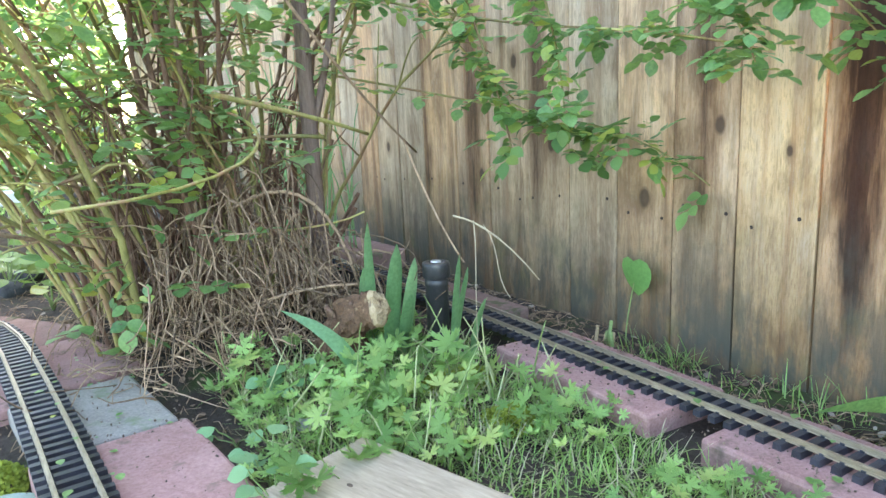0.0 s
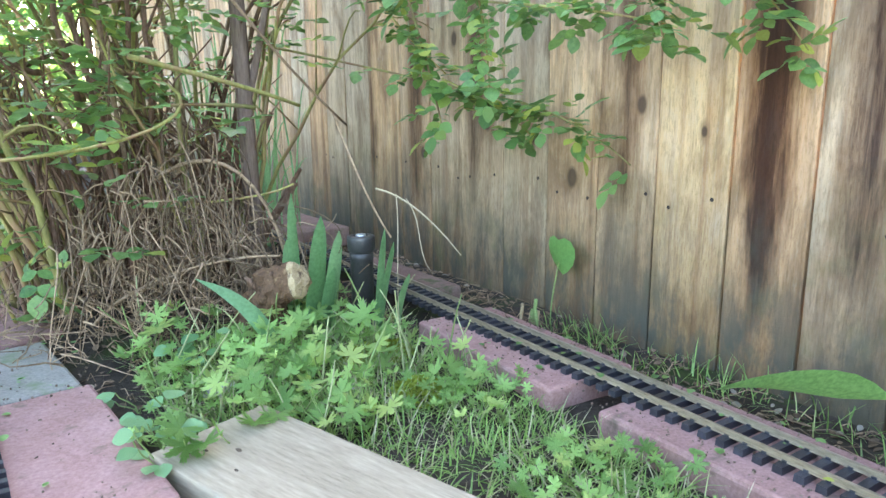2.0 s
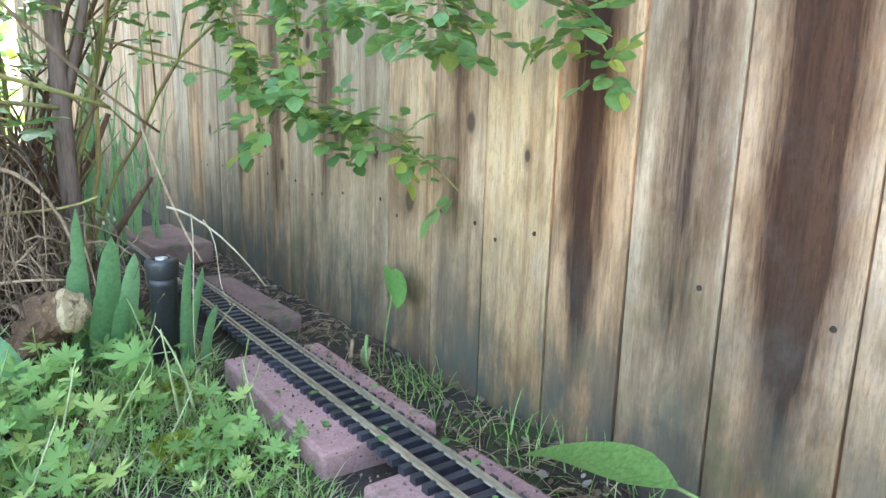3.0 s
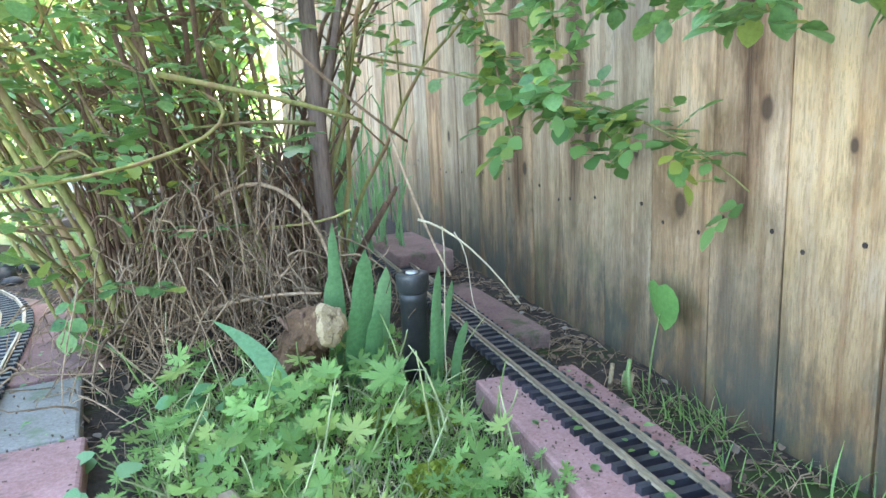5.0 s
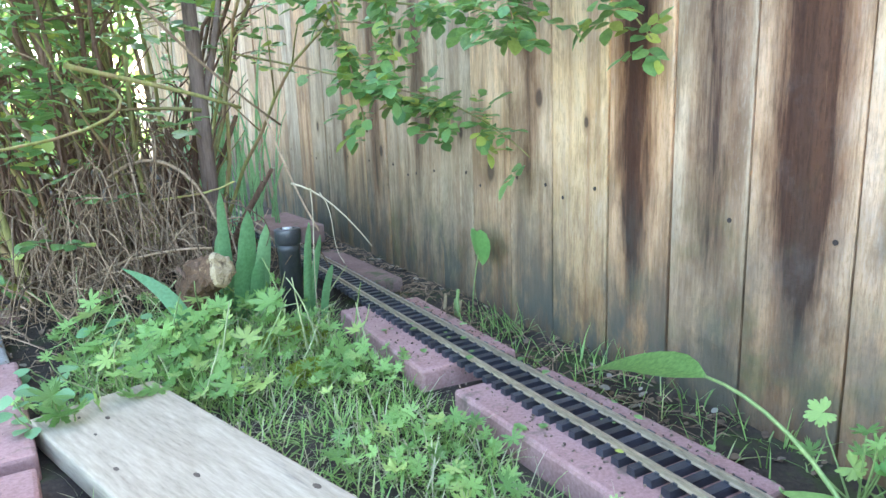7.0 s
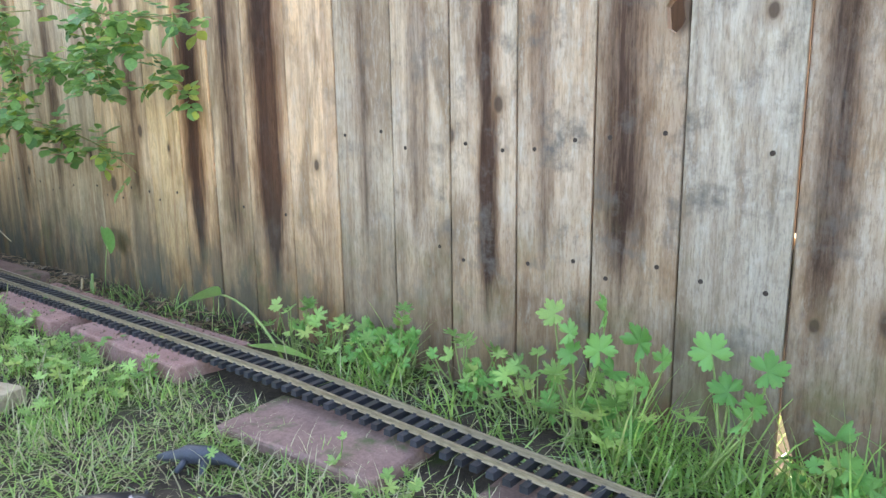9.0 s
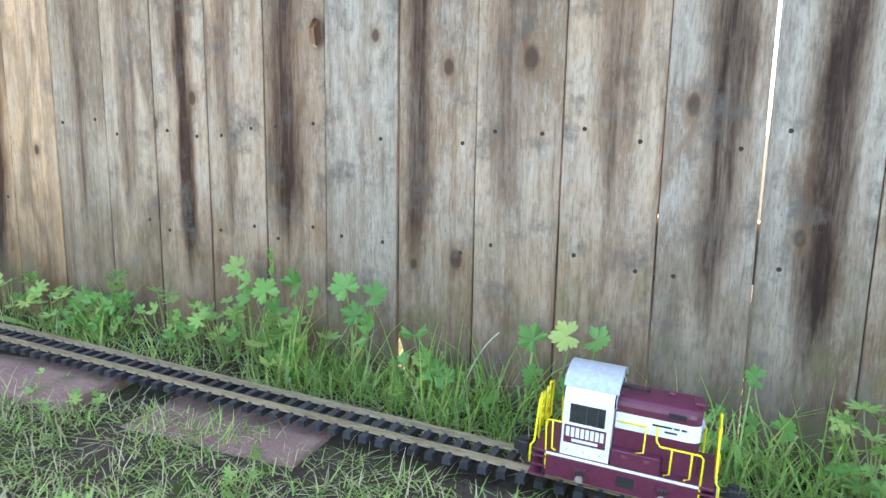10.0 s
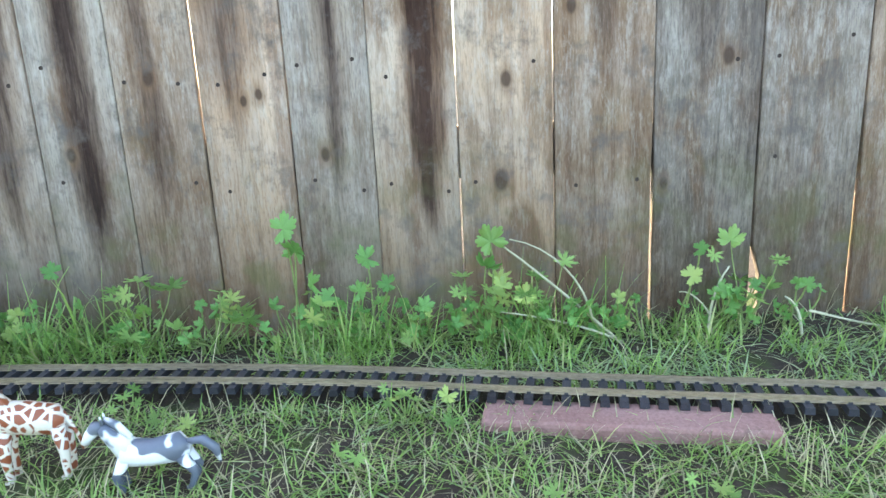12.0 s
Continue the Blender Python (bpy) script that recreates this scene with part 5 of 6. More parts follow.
DRY_LINES = (
    ((((1.06, -2.095, -0.14), (1.07, -2.05, -0.10), (1.085, -1.97, -0.02), (1.09, -1.885, 0.045)), 0.0032), (((1.07, -2.04, -0.09), (1.08, -2.03, -0.03), (1.09, -1.98, 0.035), (1.09, -1.905, 0.05)), 0.0022), (((1.06, -2.09, -0.13), (1.06, -2.02, -0.095), (1.07, -1.95, -0.08), (1.07, -1.88, -0.07)), 0.0026)),
    ((((1.06, -2.23, -0.15), (1.065, -2.235, -0.09), (1.075, -2.24, -0.05), (1.09, -2.275, -0.015)), 0.0028), (((1.065, -2.235, -0.09), (1.07, -2.22, -0.06), (1.08, -2.20, -0.05), (1.085, -2.19, -0.055)), 0.0018)),
    ((((1.05, -2.39, -0.16), (1.055, -2.385, -0.12), (1.06, -2.39, -0.08), (1.065, -2.36, -0.065)), 0.0034), (((1.06, -2.40, -0.09), (1.06, -2.44, -0.10), (1.06, -2.50, -0.125), (1.06, -2.58, -0.13)), 0.0026)),
    ((((1.07, -0.70, -0.09), (1.08, -0.71, -0.03), (1.09, -0.73, 0.02), (1.10, -0.76, 0.045)), 0.0016),))
dry_branches()


def round_leaf_plant(cx, cy, n, seed):
    rng = random.Random(seed)
    root = tagged(new("round_leaf_plant"), "small plant with glossy rounded dark green leaves", "plant", "round-leaved plants by the plank")
    m = M_IRIS
    for k in range(n):
        a, r = rng.uniform(0, 6.283), rng.uniform(0.01, 0.04)
        x, y = cx + r * math.cos(a), cy + r * math.sin(a)
        z = ground_z(x, y) + rng.uniform(0.02, 0.07)
        g = Geo()
        g.tube(curve((cx, cy, ground_z(cx, cy) - 0.004), (cx, cy, z * 0.5 - 0.03), (x, y, z - 0.015), (x, y, z), 4), 0.0014, 0.0009, 5, False)
        put("stalk", g, M_STEM, root, smooth=True)
        s_ = rng.uniform(0.022, 0.034)
        fr = frames(np.array([(math.cos(a), math.sin(a) - 0.3, rng.uniform(-0.3, 0.3))]), np.array([(rng.uniform(-0.5, 0.1), rng.uniform(-0.6, 0.1), 1.0)]), s_ * 1.45, s_, s_)[0]
        leaf_object("leaf", LEAFLET, "round", (x, y, z), fr, m, root)


for k, (cx, cy, n) in enumerate(((0.318, 1.04, 9), (0.305, 0.97, 7), (0.45, 1.31, 6), (0.40, 1.27, 5), (0.315, 1.20, 3))):
    round_leaf_plant(cx, cy, n, 60 + k)


def fallen():
    """Green and pale scraps lying on pavers, plank and sleepers."""
    rng = random.Random(71)
    pos, way, sc = [], [], []
    for _ in range(70):
        if rng.random() < 0.6:
            x, y, z = rng.uniform(0.03, 0.26), rng.uniform(0.8, 1.75), -0.036
            if abs(x - 0.09) < 0.06:
                z = -0.019
        else:
            x, y, z = rng.uniform(0.835, 0.99), rng.uniform(0.4, 1.2), -0.036
            if abs(x - 0.919) < 0.05:
                z = -0.019
        a = rng.uniform(0, 6.283)
        pos.append((x, y, z + 0.001))
        way.append((math.cos(a), math.sin(a), rng.uniform(0, 0.15)))
        sc.append(rng.uniform(0.004, 0.017))
    sc = np.array(sc)
    up = np.tile(np.array([[0.0, 0.0, 1.0]]), (len(sc), 1))
    tagged(bulk("fallen_leaves", LEAFLET, np.array(pos), frames(np.array(way), up, sc * 1.2, sc, sc), M_ROSE), "small fallen green leaf scraps on pavers and sleepers", "litter", kind="stuff")


fallen()


def crumbs():
    rng = random.Random(83)
    g = Geo()
    for _ in range(900):
        if rng.random() < 0.6:
            x, y, z = 0.838 + abs(rng.gauss(0, 0.05)), rng.uniform(0.37, 1.24), -0.038
            if rng.random() < 0.45:
                x = 0.998 - abs(rng.gauss(0, 0.02))
        else:
            x, y, z = rng.uniform(0.04, 0.27), rng.uniform(0.6, 1.8), -0.038
        if x > 0.995:
            continue
        r = rng.uniform(0.0004, 0.0015)
        m = pose(x, y, z + r * 0.3, rng.uniform(0, 90), rng.uniform(0, 90), rng.uniform(0, 360))
        g.box(-r * rng.uniform(0.8, 2.2), -r, -r * 0.6, r, r * rng.uniform(0.6, 1.2), r * 0.6, m)
    tagged(put("soil_crumbs", g, surface("crumb", (0.06, 0.04, 0.028), (0.22, 0.15, 0.105), 90.0, 0.95, vary=0.5, island=True)), "dark crumbs of soil and bark scattered on the pavers", "litter", kind="stuff")


crumbs()


# ---- the small locomotive ----
M_MAROON = surface("maroon_paint", (0.092, 0.013, 0.036), (0.125, 0.022, 0.052), 30.0, 0.38, 0.0002)
M_SILVER = surface("silver_paint", (0.40, 0.44, 0.50), (0.43, 0.47, 0.53), 30.0, 0.32, 0.0001, metal=0.25)
M_WHITE = surface("white_paint", (0.70, 0.71, 0.74), (0.80, 0.81, 0.83), 40.0, 0.4, 0.0001)
M_YELLOW = surface("yellow_paint", (0.80, 0.62, 0.01), (0.90, 0.74, 0.02), 60.0, 0.35, 0.0001)
M_BLACK = surface("black_plastic_part", (0.010, 0.010, 0.012), (0.025, 0.025, 0.028), 60.0, 0.45, 0.0002)
M_GLASS_DARK = surface("dark_cab", (0.012, 0.013, 0.016), (0.03, 0.032, 0.036), 60.0, 0.15)


def locomotive():
    root = tagged(new("toy_locomotive"), "maroon and silver toy diesel locomotive with yellow handrails on the track", "toy train")
    # local axes: x to the front, y to the fence, z up from the rail heads

    def box(name, b, mat, parent=root, bevel=0.001, label=""):
        g = Geo()
        g.box(*b)
        return put(name, g, mat, parent, label, bevel=bevel)

    def bar(name, lines, r=0.0012, mat=M_YELLOW, parent=root, label=""):
        g = Geo()
        for pts in lines:
            g.tube(pts, r, r, 7)
        return put(name, g, mat, parent, label, smooth=True)

    frame_ob = box("frame", (-0.088, -0.046, 0.006, 0.088, 0.046, 0.034), M_MAROON, bevel=0.0015)
    box("deck", (-0.104, -0.046, 0.034, 0.104, 0.046, 0.038), M_MAROON)
    for s in (-1, 1):
        y0, y1 = sorted((s * 0.0464, s * 0.0472))
        box("stripe", (-0.088, y0, 0.0345, 0.088, y1, 0.0375), M_WHITE, bevel=0, label="thin white sill stripe")
        for x in (-0.045, 0.05):
            box("axle_box", (x - 0.007, min(s * 0.046, s * 0.050), 0.010, x + 0.007, max(s * 0.046, s * 0.050), 0.026), M_MAROON, frame_ob)
            g = Geo()
            g.tube([(x, s * 0.050, 0.013), (x, s * 0.0525, 0.013)], 0.0045, 0.0045, 12)
            put("journal", g, surface("journal_grey", (0.20, 0.17, 0.16), (0.32, 0.28, 0.26), 80.0, 0.5), frame_ob)
            bar("spring", [[(x + dx, s * 0.0505, 0.018), (x + dx, s * 0.0505, 0.026)] for dx in (-0.004, 0.0, 0.004)], 0.0012, M_BLACK, frame_ob)
        box("vent_hole", (-0.002, min(s * 0.0455, s * 0.0468), 0.014, 0.018, max(s * 0.0455, s * 0.0468), 0.027), M_BLACK, frame_ob, 0)
        for x in (-0.08, -0.065, -0.025, 0.03, 0.07, 0.08):
            for z in (0.011, 0.029):
                g = Geo()
                g.tube([(x, s * 0.046, z), (x, s * 0.0468, z)], 0.0009, 0.0006, 6)
                put("rivet", g, M_MAROON, frame_ob)
    # end steps and striped pilots
    for e in (-1, 1):
        for s in (-1, 1):
            for z, d in ((0.003, 0.0), (0.016, 0.002), (0.028, 0.004)):
                xa, xb = sorted((e * 0.088, e * (0.109 - d)))
                ya, yb = sorted((s * 0.026, s * 0.047))
                box("step", (xa, ya, z, xb, yb, z + 0.0025), M_MAROON, bevel=0.0004)
        xa, xb = sorted((e * 0.089, e * 0.092))
        box("pilot", (xa, -0.045, 0.003, xb, 0.045, 0.034), M_BLACK)
        xa, xb = sorted((e * 0.1035, e * 0.107))
        plate = box("stripe_plate", (xa, -0.027, 0.004, xb, 0.027, 0.034), M_BLACK, bevel=0.0006, label="black plate with white chevron stripes")
        for s in (-1, 1):
            for k in range(3):
                g = Geo()
                y = s * (0.004 + 0.0085 * k)
                x = e * 0.1074
                q = [(x, y, 0.030 - 0.002 * k), (x, y + s * 0.004, 0.030 - 0.002 * k), (x, min(0.026, max(-0.026, y + s * 0.019)), 0.009), (x, min(0.0255, max(-0.0255, y + s * 0.014)), 0.006)]
                g.add(q + [(a + e * 0.0005, b, c) for a, b, c in q], [(0, 1, 2, 3), (7, 6, 5, 4), (0, 4, 5, 1), (1, 5, 6, 2), (2, 6, 7, 3), (3, 7, 4, 0)])
                put("chevron", g, M_WHITE, plate)
        g = Geo()
        xs = sorted((e * 0.107, e * 0.122))
        g.box(xs[0], -0.006, 0.011, xs[1], 0.006, 0.019)
        xs = sorted((e * 0.120, e * 0.132))
        g.box(xs[0], -0.011, 0.006, xs[1], -0.003, 0.024)
        g.box(xs[0], 0.004, 0.007, xs[1], 0.010, 0.023)
        xs = sorted((e * 0.128, e * 0.140))
        g.box(xs[0], -0.004, 0.008, xs[1], 0.009, 0.022)
        put("coupler", g, M_BLACK, root, "black knuckle coupler", bevel=0.0012)
    # wheels
    for x in (-0.045, 0.05):
        for s in (-1, 1):
            g = Geo()
            g.tube([(x, s * 0.0205, 0.0155), (x, s * 0.0245, 0.0155)], 0.0165, 0.0155, 20)
            g.tube([(x, s * 0.0195, 0.0155), (x, s * 0.0208, 0.0155)], 0.0185, 0.0185, 20)
            put("wheel", g, M_BLACK, root)
    # cab: side walls, ends and arched roof
    cx0, cx1, hw = -0.073, -0.013, 0.044
    arch = [(hw * math.cos(radians(a)), 0.105 + 0.037 * math.sin(radians(a))) for a in range(0, 181, 12)]
    g = Geo()
    ring = [(-hw, 0.038)] + [(-y, z) for y, z in arch] + [(hw, 0.038)]
    g.loft([[(x, y, z) for y, z in ring] for x in (cx0 + 0.001, cx1 - 0.001)])
    cab = put("cab", g, M_WHITE, root, "white cab walls with small windows")
    g = Geo()
    top = [(hw * 1.012 * math.cos(radians(a)), 0.106 + 0.037 * math.sin(radians(a))) for a in range(28, 153, 8)]
    outer = [(-y, z) for y, z in top]
    inner = [(-y * 0.96, z - 0.0016) for y, z in top]
    loop = outer + inner[::-1]
    g.loft([[(x, y, z) for y, z in loop] for x in (cx0 - 0.002, cx1 + 0.003)])
    put("roof", g, M_SILVER, root, "silver arched cab roof")
    for s in (-1, 1):
        ya, yb = sorted((s * 0.0435, s * 0.0444))
        w = box("window", (-0.064, ya, 0.080, -0.022, yb, 0.104), M_GLASS_DARK, cab, 0.0004, "dark side window")
        ya, yb = sorted((s * 0.0435, s * 0.0447))
        for x in (-0.044, -0.031):
            box("mullion", (x - 0.0006, ya, 0.080, x + 0.0006, yb, 0.104), M_BLACK, cab, 0)
        ya, yb = sorted((s * 0.0435, s * 0.0446))
        sign = box("name_board", (-0.070, ya, 0.053, -0.018, yb, 0.078), M_WHITE, cab, 0.0003, "white-edged maroon name board with white letter bars")
        ya, yb = sorted((s * 0.044, s * 0.0449))
        box("panel", (-0.069, ya, 0.054, -0.019, yb, 0.077), M_MAROON, cab, 0)
        ya, yb = sorted((s * 0.044, s * 0.0453))
        for k in range(8):
            x = -0.0665 + 0.0058 * k
            box("letter_bar", (x, ya, 0.0625, x + 0.0042, yb, 0.0745), M_WHITE, cab, 0)
        box("letter_bar", (-0.059, ya, 0.0565, -0.028, yb, 0.060), M_WHITE, cab, 0)
        for x in (-0.064, -0.044, -0.025):
            g = Geo()
            g.tube([(x, s * 0.044, 0.045), (x, s * 0.0448, 0.045)], 0.0012, 0.0012, 8)
            put("rivet", g, M_SILVER, cab)
        g = Geo()
        wy = s * 0.031
        g.tube([(cx1 + 0.0008, wy, 0.112), (cx1 - 0.003, wy, 0.112)], 0.0085, 0.0085, 14)
        put("window", g, M_GLASS_DARK, cab, "round-topped dark front window")
        g = Geo()
        g.tube([(cx0 - 0.0008, wy, 0.112), (cx0 + 0.003, wy, 0.112)], 0.0085, 0.0085, 14)
        put("window", g, M_GLASS_DARK, cab)
        g = Geo()
        ring = [(cx1 + 0.0012, wy + 0.0088 * math.cos(a * 0.393), 0.112 + 0.0088 * math.sin(a * 0.393)) for a in range(17)]
        g.tube(ring, 0.0007, 0.0007, 6)
        put("window_rim", g, M_SILVER, cab)
    # hood with rounded top, white band and rounded nose
    def hood_ring(x, k, z0, z1):
        h = 0.031 * k
        pts = [(-h, z0), (-h, z1 - 0.010)] + [(-h + 0.010 - 0.010 * math.cos(radians(a)), z1 - 0.010 + 0.010 * math.sin(radians(a))) for a in (30, 60, 90)]
        return [(x, y, z) for y, z in pts] + [(x, -y, z) for y, z in pts[::-1]]

    g = Geo()
    g.loft([hood_ring(-0.013, 1, 0.038, 0.118), hood_ring(0.070, 1, 0.038, 0.118), hood_ring(0.077, 0.95, 0.038, 0.117), hood_ring(0.0815, 0.82, 0.038, 0.115), hood_ring(0.083, 0.7, 0.038, 0.113)])
    hood = put("hood", g, M_MAROON, root, "maroon engine hood with rounded nose")
    g = Geo()
    e = 1.02
    g.loft([[(x, y, z) for y, z in ((-0.031 * k * e, z0), (0.031 * k * e, z0), (0.031 * k * e, z1), (-0.031 * k * e, z1))] for x, k, z0, z1 in ((-0.012, 1, 0.080, 0.100), (0.070, 1, 0.080, 0.100), (0.0775, 0.95, 0.080, 0.100), (0.082, 0.82, 0.080, 0.100), (0.0837, 0.7, 0.080, 0.100))])
    put("band", g, M_WHITE, hood, "white band round the hood")
    for s in (-1, 1):
        ya, yb = sorted((s * 0.031, s * 0.0322))
        for k, (x0, x1, z) in enumerate(((0.030, 0.052, 0.092), (0.054, 0.060, 0.092), (0.062, 0.068, 0.092), (0.044, 0.058, 0.086))):
            box("letter_bar", (x0, ya, z, x1, yb, z + 0.0022), M_BLACK, hood, 0)
        ya, yb = sorted((s * 0.0265, s * 0.0318))
        box("louvre", (0.046, ya, 0.1045, 0.066, yb, 0.111), M_BLACK, hood, 0.0003)
        ya, yb = sorted((s * 0.031, s * 0.045))
        tank = box("side_box", (-0.012, ya, 0.038, 0.044, yb, 0.058), M_MAROON, root, 0.001)
        ya, yb = sorted((s * 0.034, s * 0.0425))
        box("box_end", (0.0435, ya, 0.040, 0.0448, yb, 0.055), M_BLACK, tank, 0)
        for x in (0.0, 0.026):
            ya, yb = sorted((s * 0.045, s * 0.0455))
            box("plate", (x, ya, 0.050, x + 0.006, yb, 0.0535), surface("dull_red", (0.12, 0.05, 0.05), (0.18, 0.08, 0.08), 80.0, 0.5), tank, 0)
    box("lamp_box", (0.072, -0.012, 0.1165, 0.084, 0.012, 0.122), M_MAROON, root, 0.0015)
    g = Geo()
    for s in (-1, 1):
        g.tube([(0.0838, s * 0.006, 0.0905), (0.0862, s * 0.006, 0.0905)], 0.0042, 0.0046, 14)
    put("headlamp", g, M_SILVER, root, "small twin silver headlamps", smooth=True)
    bar("horn", [[(-0.012, 0.0, 0.1215), (0.020, 0.0, 0.1215)], [(0.020, 0.0, 0.1195), (0.020, 0.0, 0.1265)], [(0.0, -0.006, 0.1215), (0.0, 0.006, 0.1215)]], 0.0016, M_BLACK)
    bar("exhaust", [[(0.046, 0.010, 0.117), (0.046, 0.010, 0.1215)]], 0.0042, M_MAROON)
    # yellow handrails
    for s in (-1, 1):
        y = s * 0.0445
        bar("handrail", [[(-0.010, s * 0.034, 0.0895), (0.024, s * 0.034, 0.0895), (0.024, y * 0.85, 0.085), (0.024, y, 0.062), (0.016, y, 0.059)]])
        bar("handrail", [[(0.036, s * 0.034, 0.092), (0.037, y * 0.9, 0.078), (0.042, y, 0.0735), (0.086, y, 0.0735), (0.089, y, 0.070), (0.089, y, 0.012), (0.084, y, 0.010)],
                         [(0.055, y, 0.0735), (0.055, y, 0.0425), (0.049, y, 0.040)], [(0.077, y, 0.0735), (0.077, y, 0.0425), (0.071, y, 0.040)]])
        bar("handrail", [[(-0.073, y, 0.078), (-0.089, y, 0.078), (-0.091, y, 0.074), (-0.088, y, 0.014), (-0.083, y, 0.012)], [(-0.083, y, 0.078), (-0.082, y, 0.042), (-0.077, y, 0.040)]])
        for e in (-1, 1):
            ye = s * 0.036
            bar("end_rail", [[(e * 0.103, ye * 0.4, 0.100), (e * 0.103, ye, 0.097), (e * 0.1045, s * 0.043, 0.045), (e * 0.1085, s * 0.0435, 0.040), (e * 0.1085, s * 0.0435, 0.017)],
                             [(e * 0.104, ye * 0.62, 0.040), (e * 0.104, ye * 0.62, 0.101)], [(e * 0.104, ye * 0.25, 0.052), (e * 0.104, ye * 0.25, 0.098)]], 0.0014)
            for zz in (0.060, 0.072, 0.084):
                ya, yb = sorted((ye * 0.2, ye * 0.66))
                box("end_plate", (min(e * 0.103, e * 0.105), ya, zz, max(e * 0.103, e * 0.105), yb, zz + 0.005), M_YELLOW, root, 0.0006)
    y0 = -0.982
    root.matrix_world = pose(track_x(y0), y0, rail_z(y0), 2.4, 0, -90)
    root.rotation_euler = (0, math.atan(0.0416), -math.pi / 2)
    return root


locomotive()


# ---- toy animals in the grass: each one plain mesh ----
def animal(name, label, mat, limbs, place, turn, roll=0.0):
    """limbs: (points, radii) lofted as round bodies; local x forwards, z up from the ground."""
    g = Geo()
    for pts, radii in limbs:
        pts = [Vector(p) for p in pts]
        rings = []
        for i, (p, r) in enumerate(zip(pts, radii)):
            d = (pts[min(i + 1, len(pts) - 1)] - pts[max(i - 1, 0)]).normalized()
            a = d.cross(Vector((0, 1, 0.01))).normalized()
            b = d.cross(a)
            rings.append([p + (a * math.cos(k * 0.6283) + b * math.sin(k * 0.6283)) * r for k in range(10)])
        g.loft(rings)
    ob = put(name, g, mat, smooth=True)
    ob.matrix_world = pose(*place, roll, 0, turn)
    return tagged(ob, label, "toy animal", "toy animals in the grass")


def patched(name, a, b, scale, lo, hi, cells=False, rough=0.45, low=None):
    n = Nodes(name)
    v = n.coords()
    if cells:
        t = n.add("TexVoronoi", Scale=scale)
        t.feature = "DISTANCE_TO_EDGE"
        n.link(v, t.inputs["Vector"])
        f = t.outputs["Distance"]
    else:
        f = n.noise(v, scale, 2.0, 0.4)
    if low:
        sep = n.add("SeparateXYZ")
        n.link(v, sep.inputs[0])
        f = n.math("ADD", f, n.math("MULTIPLY", n.math("SUBTRACT", low, n.math("ADD", sep.outputs[2], n.math("MULTIPLY", sep.outputs[0], -0.35))), 9.0))
        f = n.math("MULTIPLY", f, n.ramp(sep.outputs[2], 0.022, 0.030))
    c = n.mix(n.ramp(f, lo, hi), a, b)
    c = n.mix(0.3, c, n.mix(n.noise(v, 220.0), (0.5, 0.48, 0.46), (1.0, 1.0, 1.0)), "MULTIPLY")
    return n.done(c, rough, n.noise(v, 180.0), 0.0004)


def legs(xs, half, top, r):
    return [([(x, s * half, top), (x + dx, s * half, top * 0.5), (x + dx * 0.6, s * half, 0.004), (x + dx * 0.6 + 0.003, s * half, 0.0)], [r * 1.5, r, r * 0.75, r * 1.0]) for x, dx in xs for s in (-1, 1)]


animal("toy_giraffe", "white plastic giraffe figurine with rust-brown patches", patched("giraffe_skin", (0.74, 0.66, 0.56), (0.28, 0.075, 0.03), 75.0, 0.10, 0.16, True),
       [([(0.034, 0, 0.085), (0.028, 0, 0.084), (0.0, 0, 0.078), (-0.03, 0, 0.073), (-0.042, 0, 0.07)], [0.004, 0.018, 0.020, 0.018, 0.006]),
        ([(0.020, 0, 0.085), (0.034, 0, 0.105), (0.047, 0, 0.130), (0.052, 0, 0.152)], [0.015, 0.0115, 0.0085, 0.0075]),
        ([(0.044, 0, 0.156), (0.052, 0, 0.157), (0.062, 0, 0.150), (0.076, 0, 0.139)], [0.004, 0.0085, 0.007, 0.004]),
        ([(0.050, 0.005, 0.160), (0.048, 0.007, 0.172)], [0.0026, 0.0022]), ([(0.050, -0.005, 0.160), (0.048, -0.007, 0.172)], [0.0026, 0.0022]),
        ([(0.046, 0.006, 0.157), (0.040, 0.016, 0.160)], [0.004, 0.002]), ([(0.046, -0.006, 0.157), (0.040, -0.016, 0.160)], [0.004, 0.002]),
        ([(-0.040, 0, 0.078), (-0.050, 0, 0.055), (-0.056, 0, 0.032)], [0.0032, 0.0022, 0.0030])]
       + legs(((0.024, 0.004), (-0.034, -0.003)), 0.009, 0.068, 0.006), (0.70, -1.305, -0.118), 98)
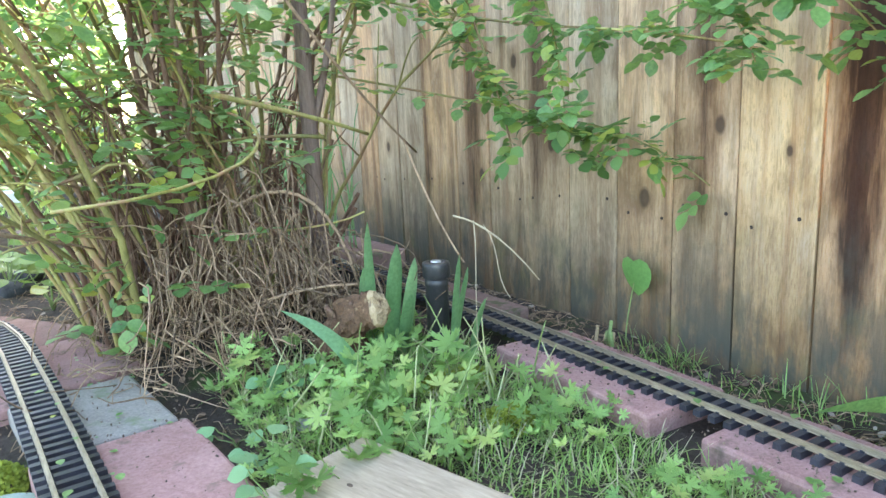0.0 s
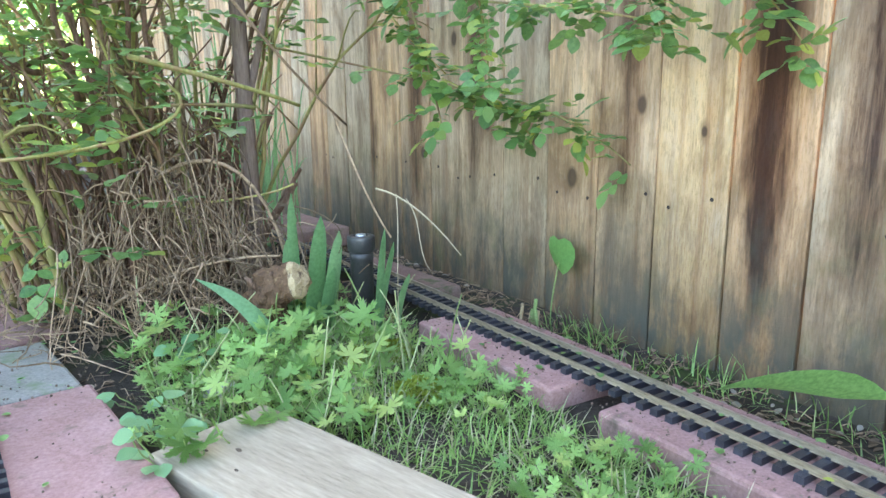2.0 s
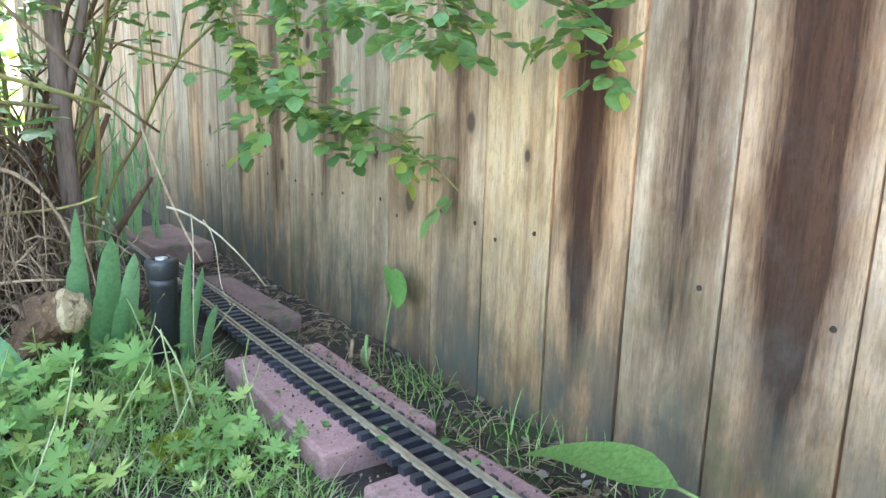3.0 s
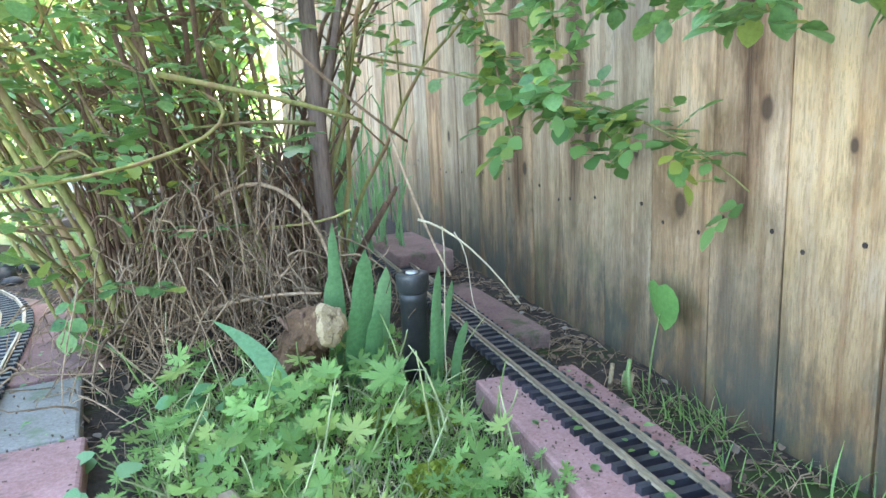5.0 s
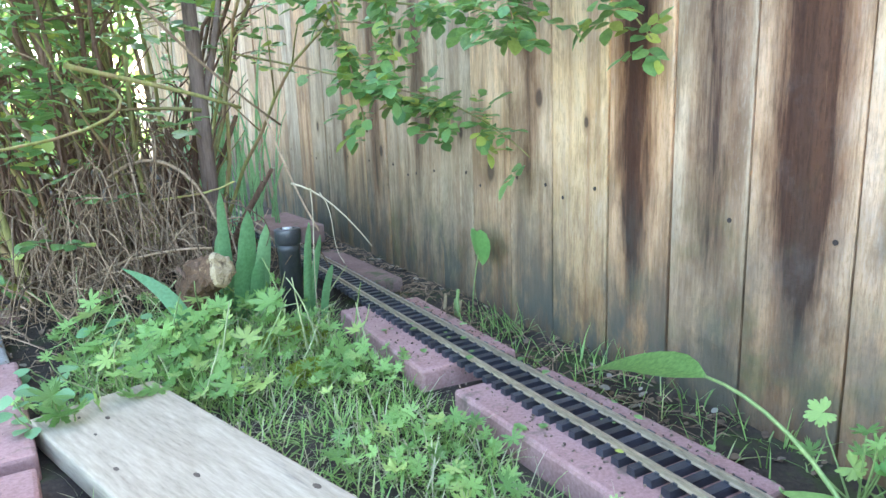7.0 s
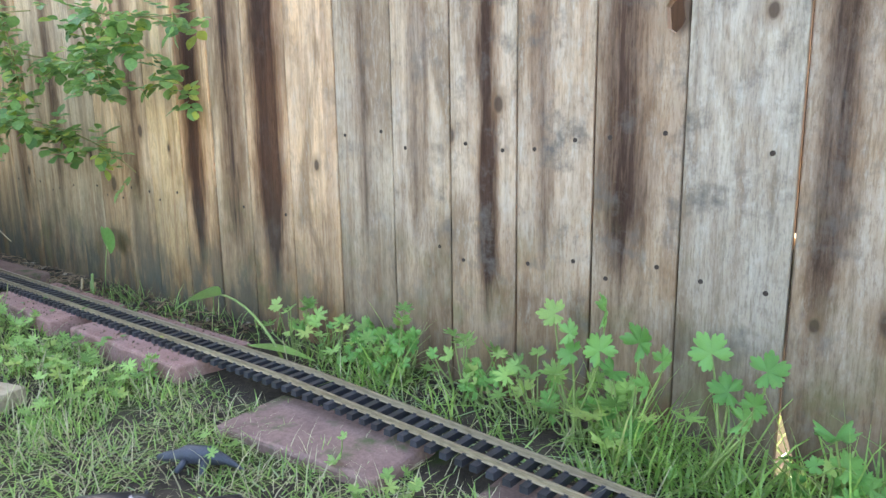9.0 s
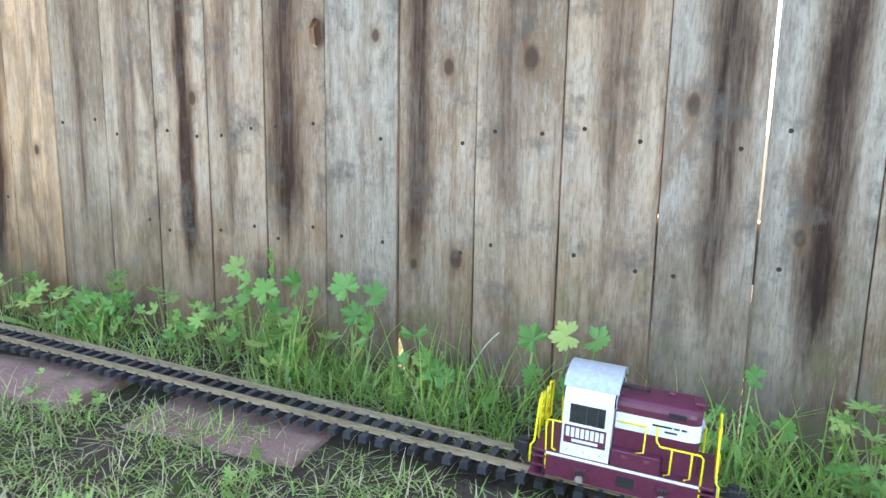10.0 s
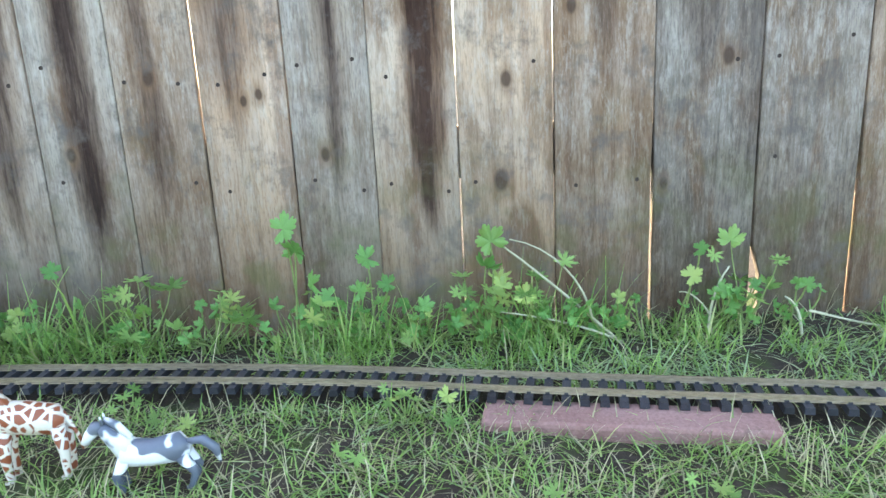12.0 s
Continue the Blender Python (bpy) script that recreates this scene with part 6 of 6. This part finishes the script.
animal("toy_horse", "white and slate-grey piebald horse figurine", patched("horse_skin", (0.12, 0.135, 0.17), (0.80, 0.80, 0.80), 26.0, 0.50, 0.53, low=0.066),
       [([(0.036, 0, 0.049), (0.030, 0, 0.048), (0.0, 0, 0.045), (-0.032, 0, 0.050), (-0.044, 0, 0.047)], [0.004, 0.0165, 0.0155, 0.017, 0.006]),
        ([(0.026, 0, 0.052), (0.042, 0, 0.070), (0.050, 0, 0.081)], [0.0145, 0.0095, 0.0075]),
        ([(0.046, 0, 0.083), (0.056, 0, 0.080), (0.066, 0, 0.070), (0.071, 0, 0.062)], [0.004, 0.0085, 0.006, 0.0048]),
        ([(0.020, 0, 0.066), (0.034, 0, 0.082), (0.046, 0, 0.090)], [0.003, 0.0052, 0.003]),
        ([(0.047, 0.004, 0.086), (0.048, 0.005, 0.095)], [0.0024, 0.0008]), ([(0.047, -0.004, 0.086), (0.048, -0.005, 0.095)], [0.0024, 0.0008]),
        ([(-0.040, 0, 0.055), (-0.058, 0, 0.056), (-0.071, 0, 0.044), (-0.075, 0, 0.026)], [0.0035, 0.0055, 0.0055, 0.0015])]
       + legs(((0.028, 0.012), (-0.034, -0.014)), 0.008, 0.042, 0.0052), (0.675, -1.455, -0.122), 94)
animal("toy_crocodile", "dark blue-black crocodile figurine lying in the grass", surface("croc_skin", (0.02, 0.022, 0.035), (0.06, 0.065, 0.085), 70.0, 0.5, 0.003),
       [([(-0.068, 0.012, 0.008), (-0.04, 0, 0.012), (-0.012, 0, 0.017), (0.018, 0, 0.017), (0.030, 0, 0.014), (0.05, 0, 0.011), (0.062, 0, 0.008)], [0.001, 0.006, 0.013, 0.013, 0.009, 0.007, 0.004]),
        ([(0.015, -0.010, 0.013), (0.022, -0.024, 0.002)], [0.005, 0.004]), ([(-0.012, -0.010, 0.013), (-0.016, -0.024, 0.002)], [0.005, 0.004]),
        ([(0.015, 0.010, 0.013), (0.022, 0.024, 0.002)], [0.005, 0.004]), ([(-0.012, 0.010, 0.013), (-0.016, 0.024, 0.002)], [0.005, 0.004])], (0.69, 0.055, -0.068), 118)
COW = [([(0.034, 0, 0.042), (0.026, 0, 0.042), (0.0, 0, 0.042), (-0.030, 0, 0.044), (-0.042, 0, 0.044)], [0.008, 0.019, 0.020, 0.018, 0.006]),
       ([(0.030, 0, 0.044), (0.044, 0, 0.044), (0.056, 0, 0.036), (0.064, 0, 0.028)], [0.014, 0.0125, 0.011, 0.0085]),
       ([(0.044, 0.009, 0.050), (0.040, 0.022, 0.050)], [0.004, 0.002]), ([(0.044, -0.009, 0.050), (0.040, -0.022, 0.050)], [0.004, 0.002])] + legs(((0.026, 0.002), (-0.030, -0.002)), 0.011, 0.034, 0.0055)
animal("toy_cow", "black and white cow figurine in the grass", patched("cow_skin", (0.012, 0.012, 0.016), (0.62, 0.54, 0.55), 24.0, 0.55, 0.57), COW, (0.535, -0.005, -0.078), -40)
animal("toy_cow", "dark grey-brown cow figurine in the grass", patched("dark_cow_skin", (0.010, 0.010, 0.013), (0.05, 0.04, 0.036), 18.0, 0.5, 0.58), COW, (0.605, -0.105, -0.080), 140)
n = Nodes("zebra_skin")
wv = n.add("TexWave", Scale=55.0, Distortion=6.0, Detail=2.0)
n.link(n.coords(), wv.inputs["Vector"])
zebra_mat = n.done(n.mix(n.ramp(wv.outputs[1], 0.42, 0.5), (0.02, 0.025, 0.03), (0.62, 0.66, 0.68)), 0.4)
animal("toy_zebra", "striped zebra figurine fallen on its side", zebra_mat, COW, (0.552, -0.075, -0.060), 60, 88)


# ---- beyond the bush: timber, rocks, hedge ----
M_TIMBER = surface("old_timber", (0.09, 0.06, 0.045), (0.22, 0.16, 0.12), 20.0, 0.9, 0.003, stretch=(0.2, 1, 1))
for tx, ty, tz, lx, ly, th, turn in ((0.02, 3.05, 0.055, 0.34, 0.09, 0.09, 8), (-0.10, 3.12, 0.10, 0.30, 0.10, 0.05, -12), (0.30, 3.25, 0.06, 0.36, 0.10, 0.05, 5), (0.36, 3.3, 0.11, 0.32, 0.12, 0.03, 0), (-0.32, 3.0, 0.02, 0.18, 0.18, 0.09, 20)):
    slab("timber_block", "old brown timber block at the pond edge", M_TIMBER, tx, ty, tz, lx, ly, turn, th, category="timber", group="timber edging")
slab("white_slab", "pale white stone slab lying on timber", M_WHITE, 0.0, 3.3, 0.18, 0.22, 0.14, 10, 0.05, category="stone")
rk = random.Random(14)
for k in range(26):
    g = Geo()
    r = rk.uniform(0.02, 0.055)
    ph = [[math.cos(a * 0.698) * math.sin(b), math.sin(a * 0.698) * math.sin(b), math.cos(b)] for b in (0.05, 0.7, 1.25, 1.8, 2.4, 3.09) for a in range(9)]
    pts = [Vector(p) * r * (1 + 0.35 * noise.noise((p[0] * 1.7 + k, p[1] * 1.7, p[2] * 1.7))) for p in ph]
    g.loft([[(p.x * 1.3, p.y, p.z * 0.65) for p in pts[i * 9:i * 9 + 9]] for i in range(6)])
    x, y = rk.uniform(-0.5, 0.55), rk.uniform(2.55, 2.95)
    ob = put("rock", g, surface("dark_rock", (0.012, 0.012, 0.014), (0.075, 0.07, 0.065), 26.0, 0.8, 0.003) if k == 0 else bpy.data.materials["dark_rock"], smooth=True)
    ob.location = (x, y, ground_z(x, y) + r * 0.3)
    tagged(ob, "dark grey garden rock among leaves", "rock", "rocks behind the bush")


def hedge():
    root = tagged(new("hedge"), "distant sunlit green hedge behind the lawn", "hedge")
    rng = np.random.default_rng(3)
    n = 21000
    x, y = rng.uniform(-7, 1.1, n), rng.uniform(7.6, 8.6, n)
    top = 2.8 + 0.4 * np.sin(x * 1.3) + 0.25 * np.sin(x * 3.1 + 1)
    z = rng.uniform(-0.1, 1.0, n) * top
    way = rng.normal(size=(n, 3))
    sc = rng.uniform(0.08, 0.17, n)
    bulk("leaves", LEAFLET, np.stack([x, y, z], 1), frames(way, rng.normal(size=(n, 3)), sc, sc, sc), M_ROSE, root)
    g = Geo()
    for k in range(24):
        a = -6.8 + 0.33 * k
        g.tube([(a, 8.1, -0.2), (a + 0.05, 8.1, 0.8), (a - 0.05, 8.0, 2.4)], 0.03, 0.012, 7)
    put("stems", g, M_BARK, root)


hedge()
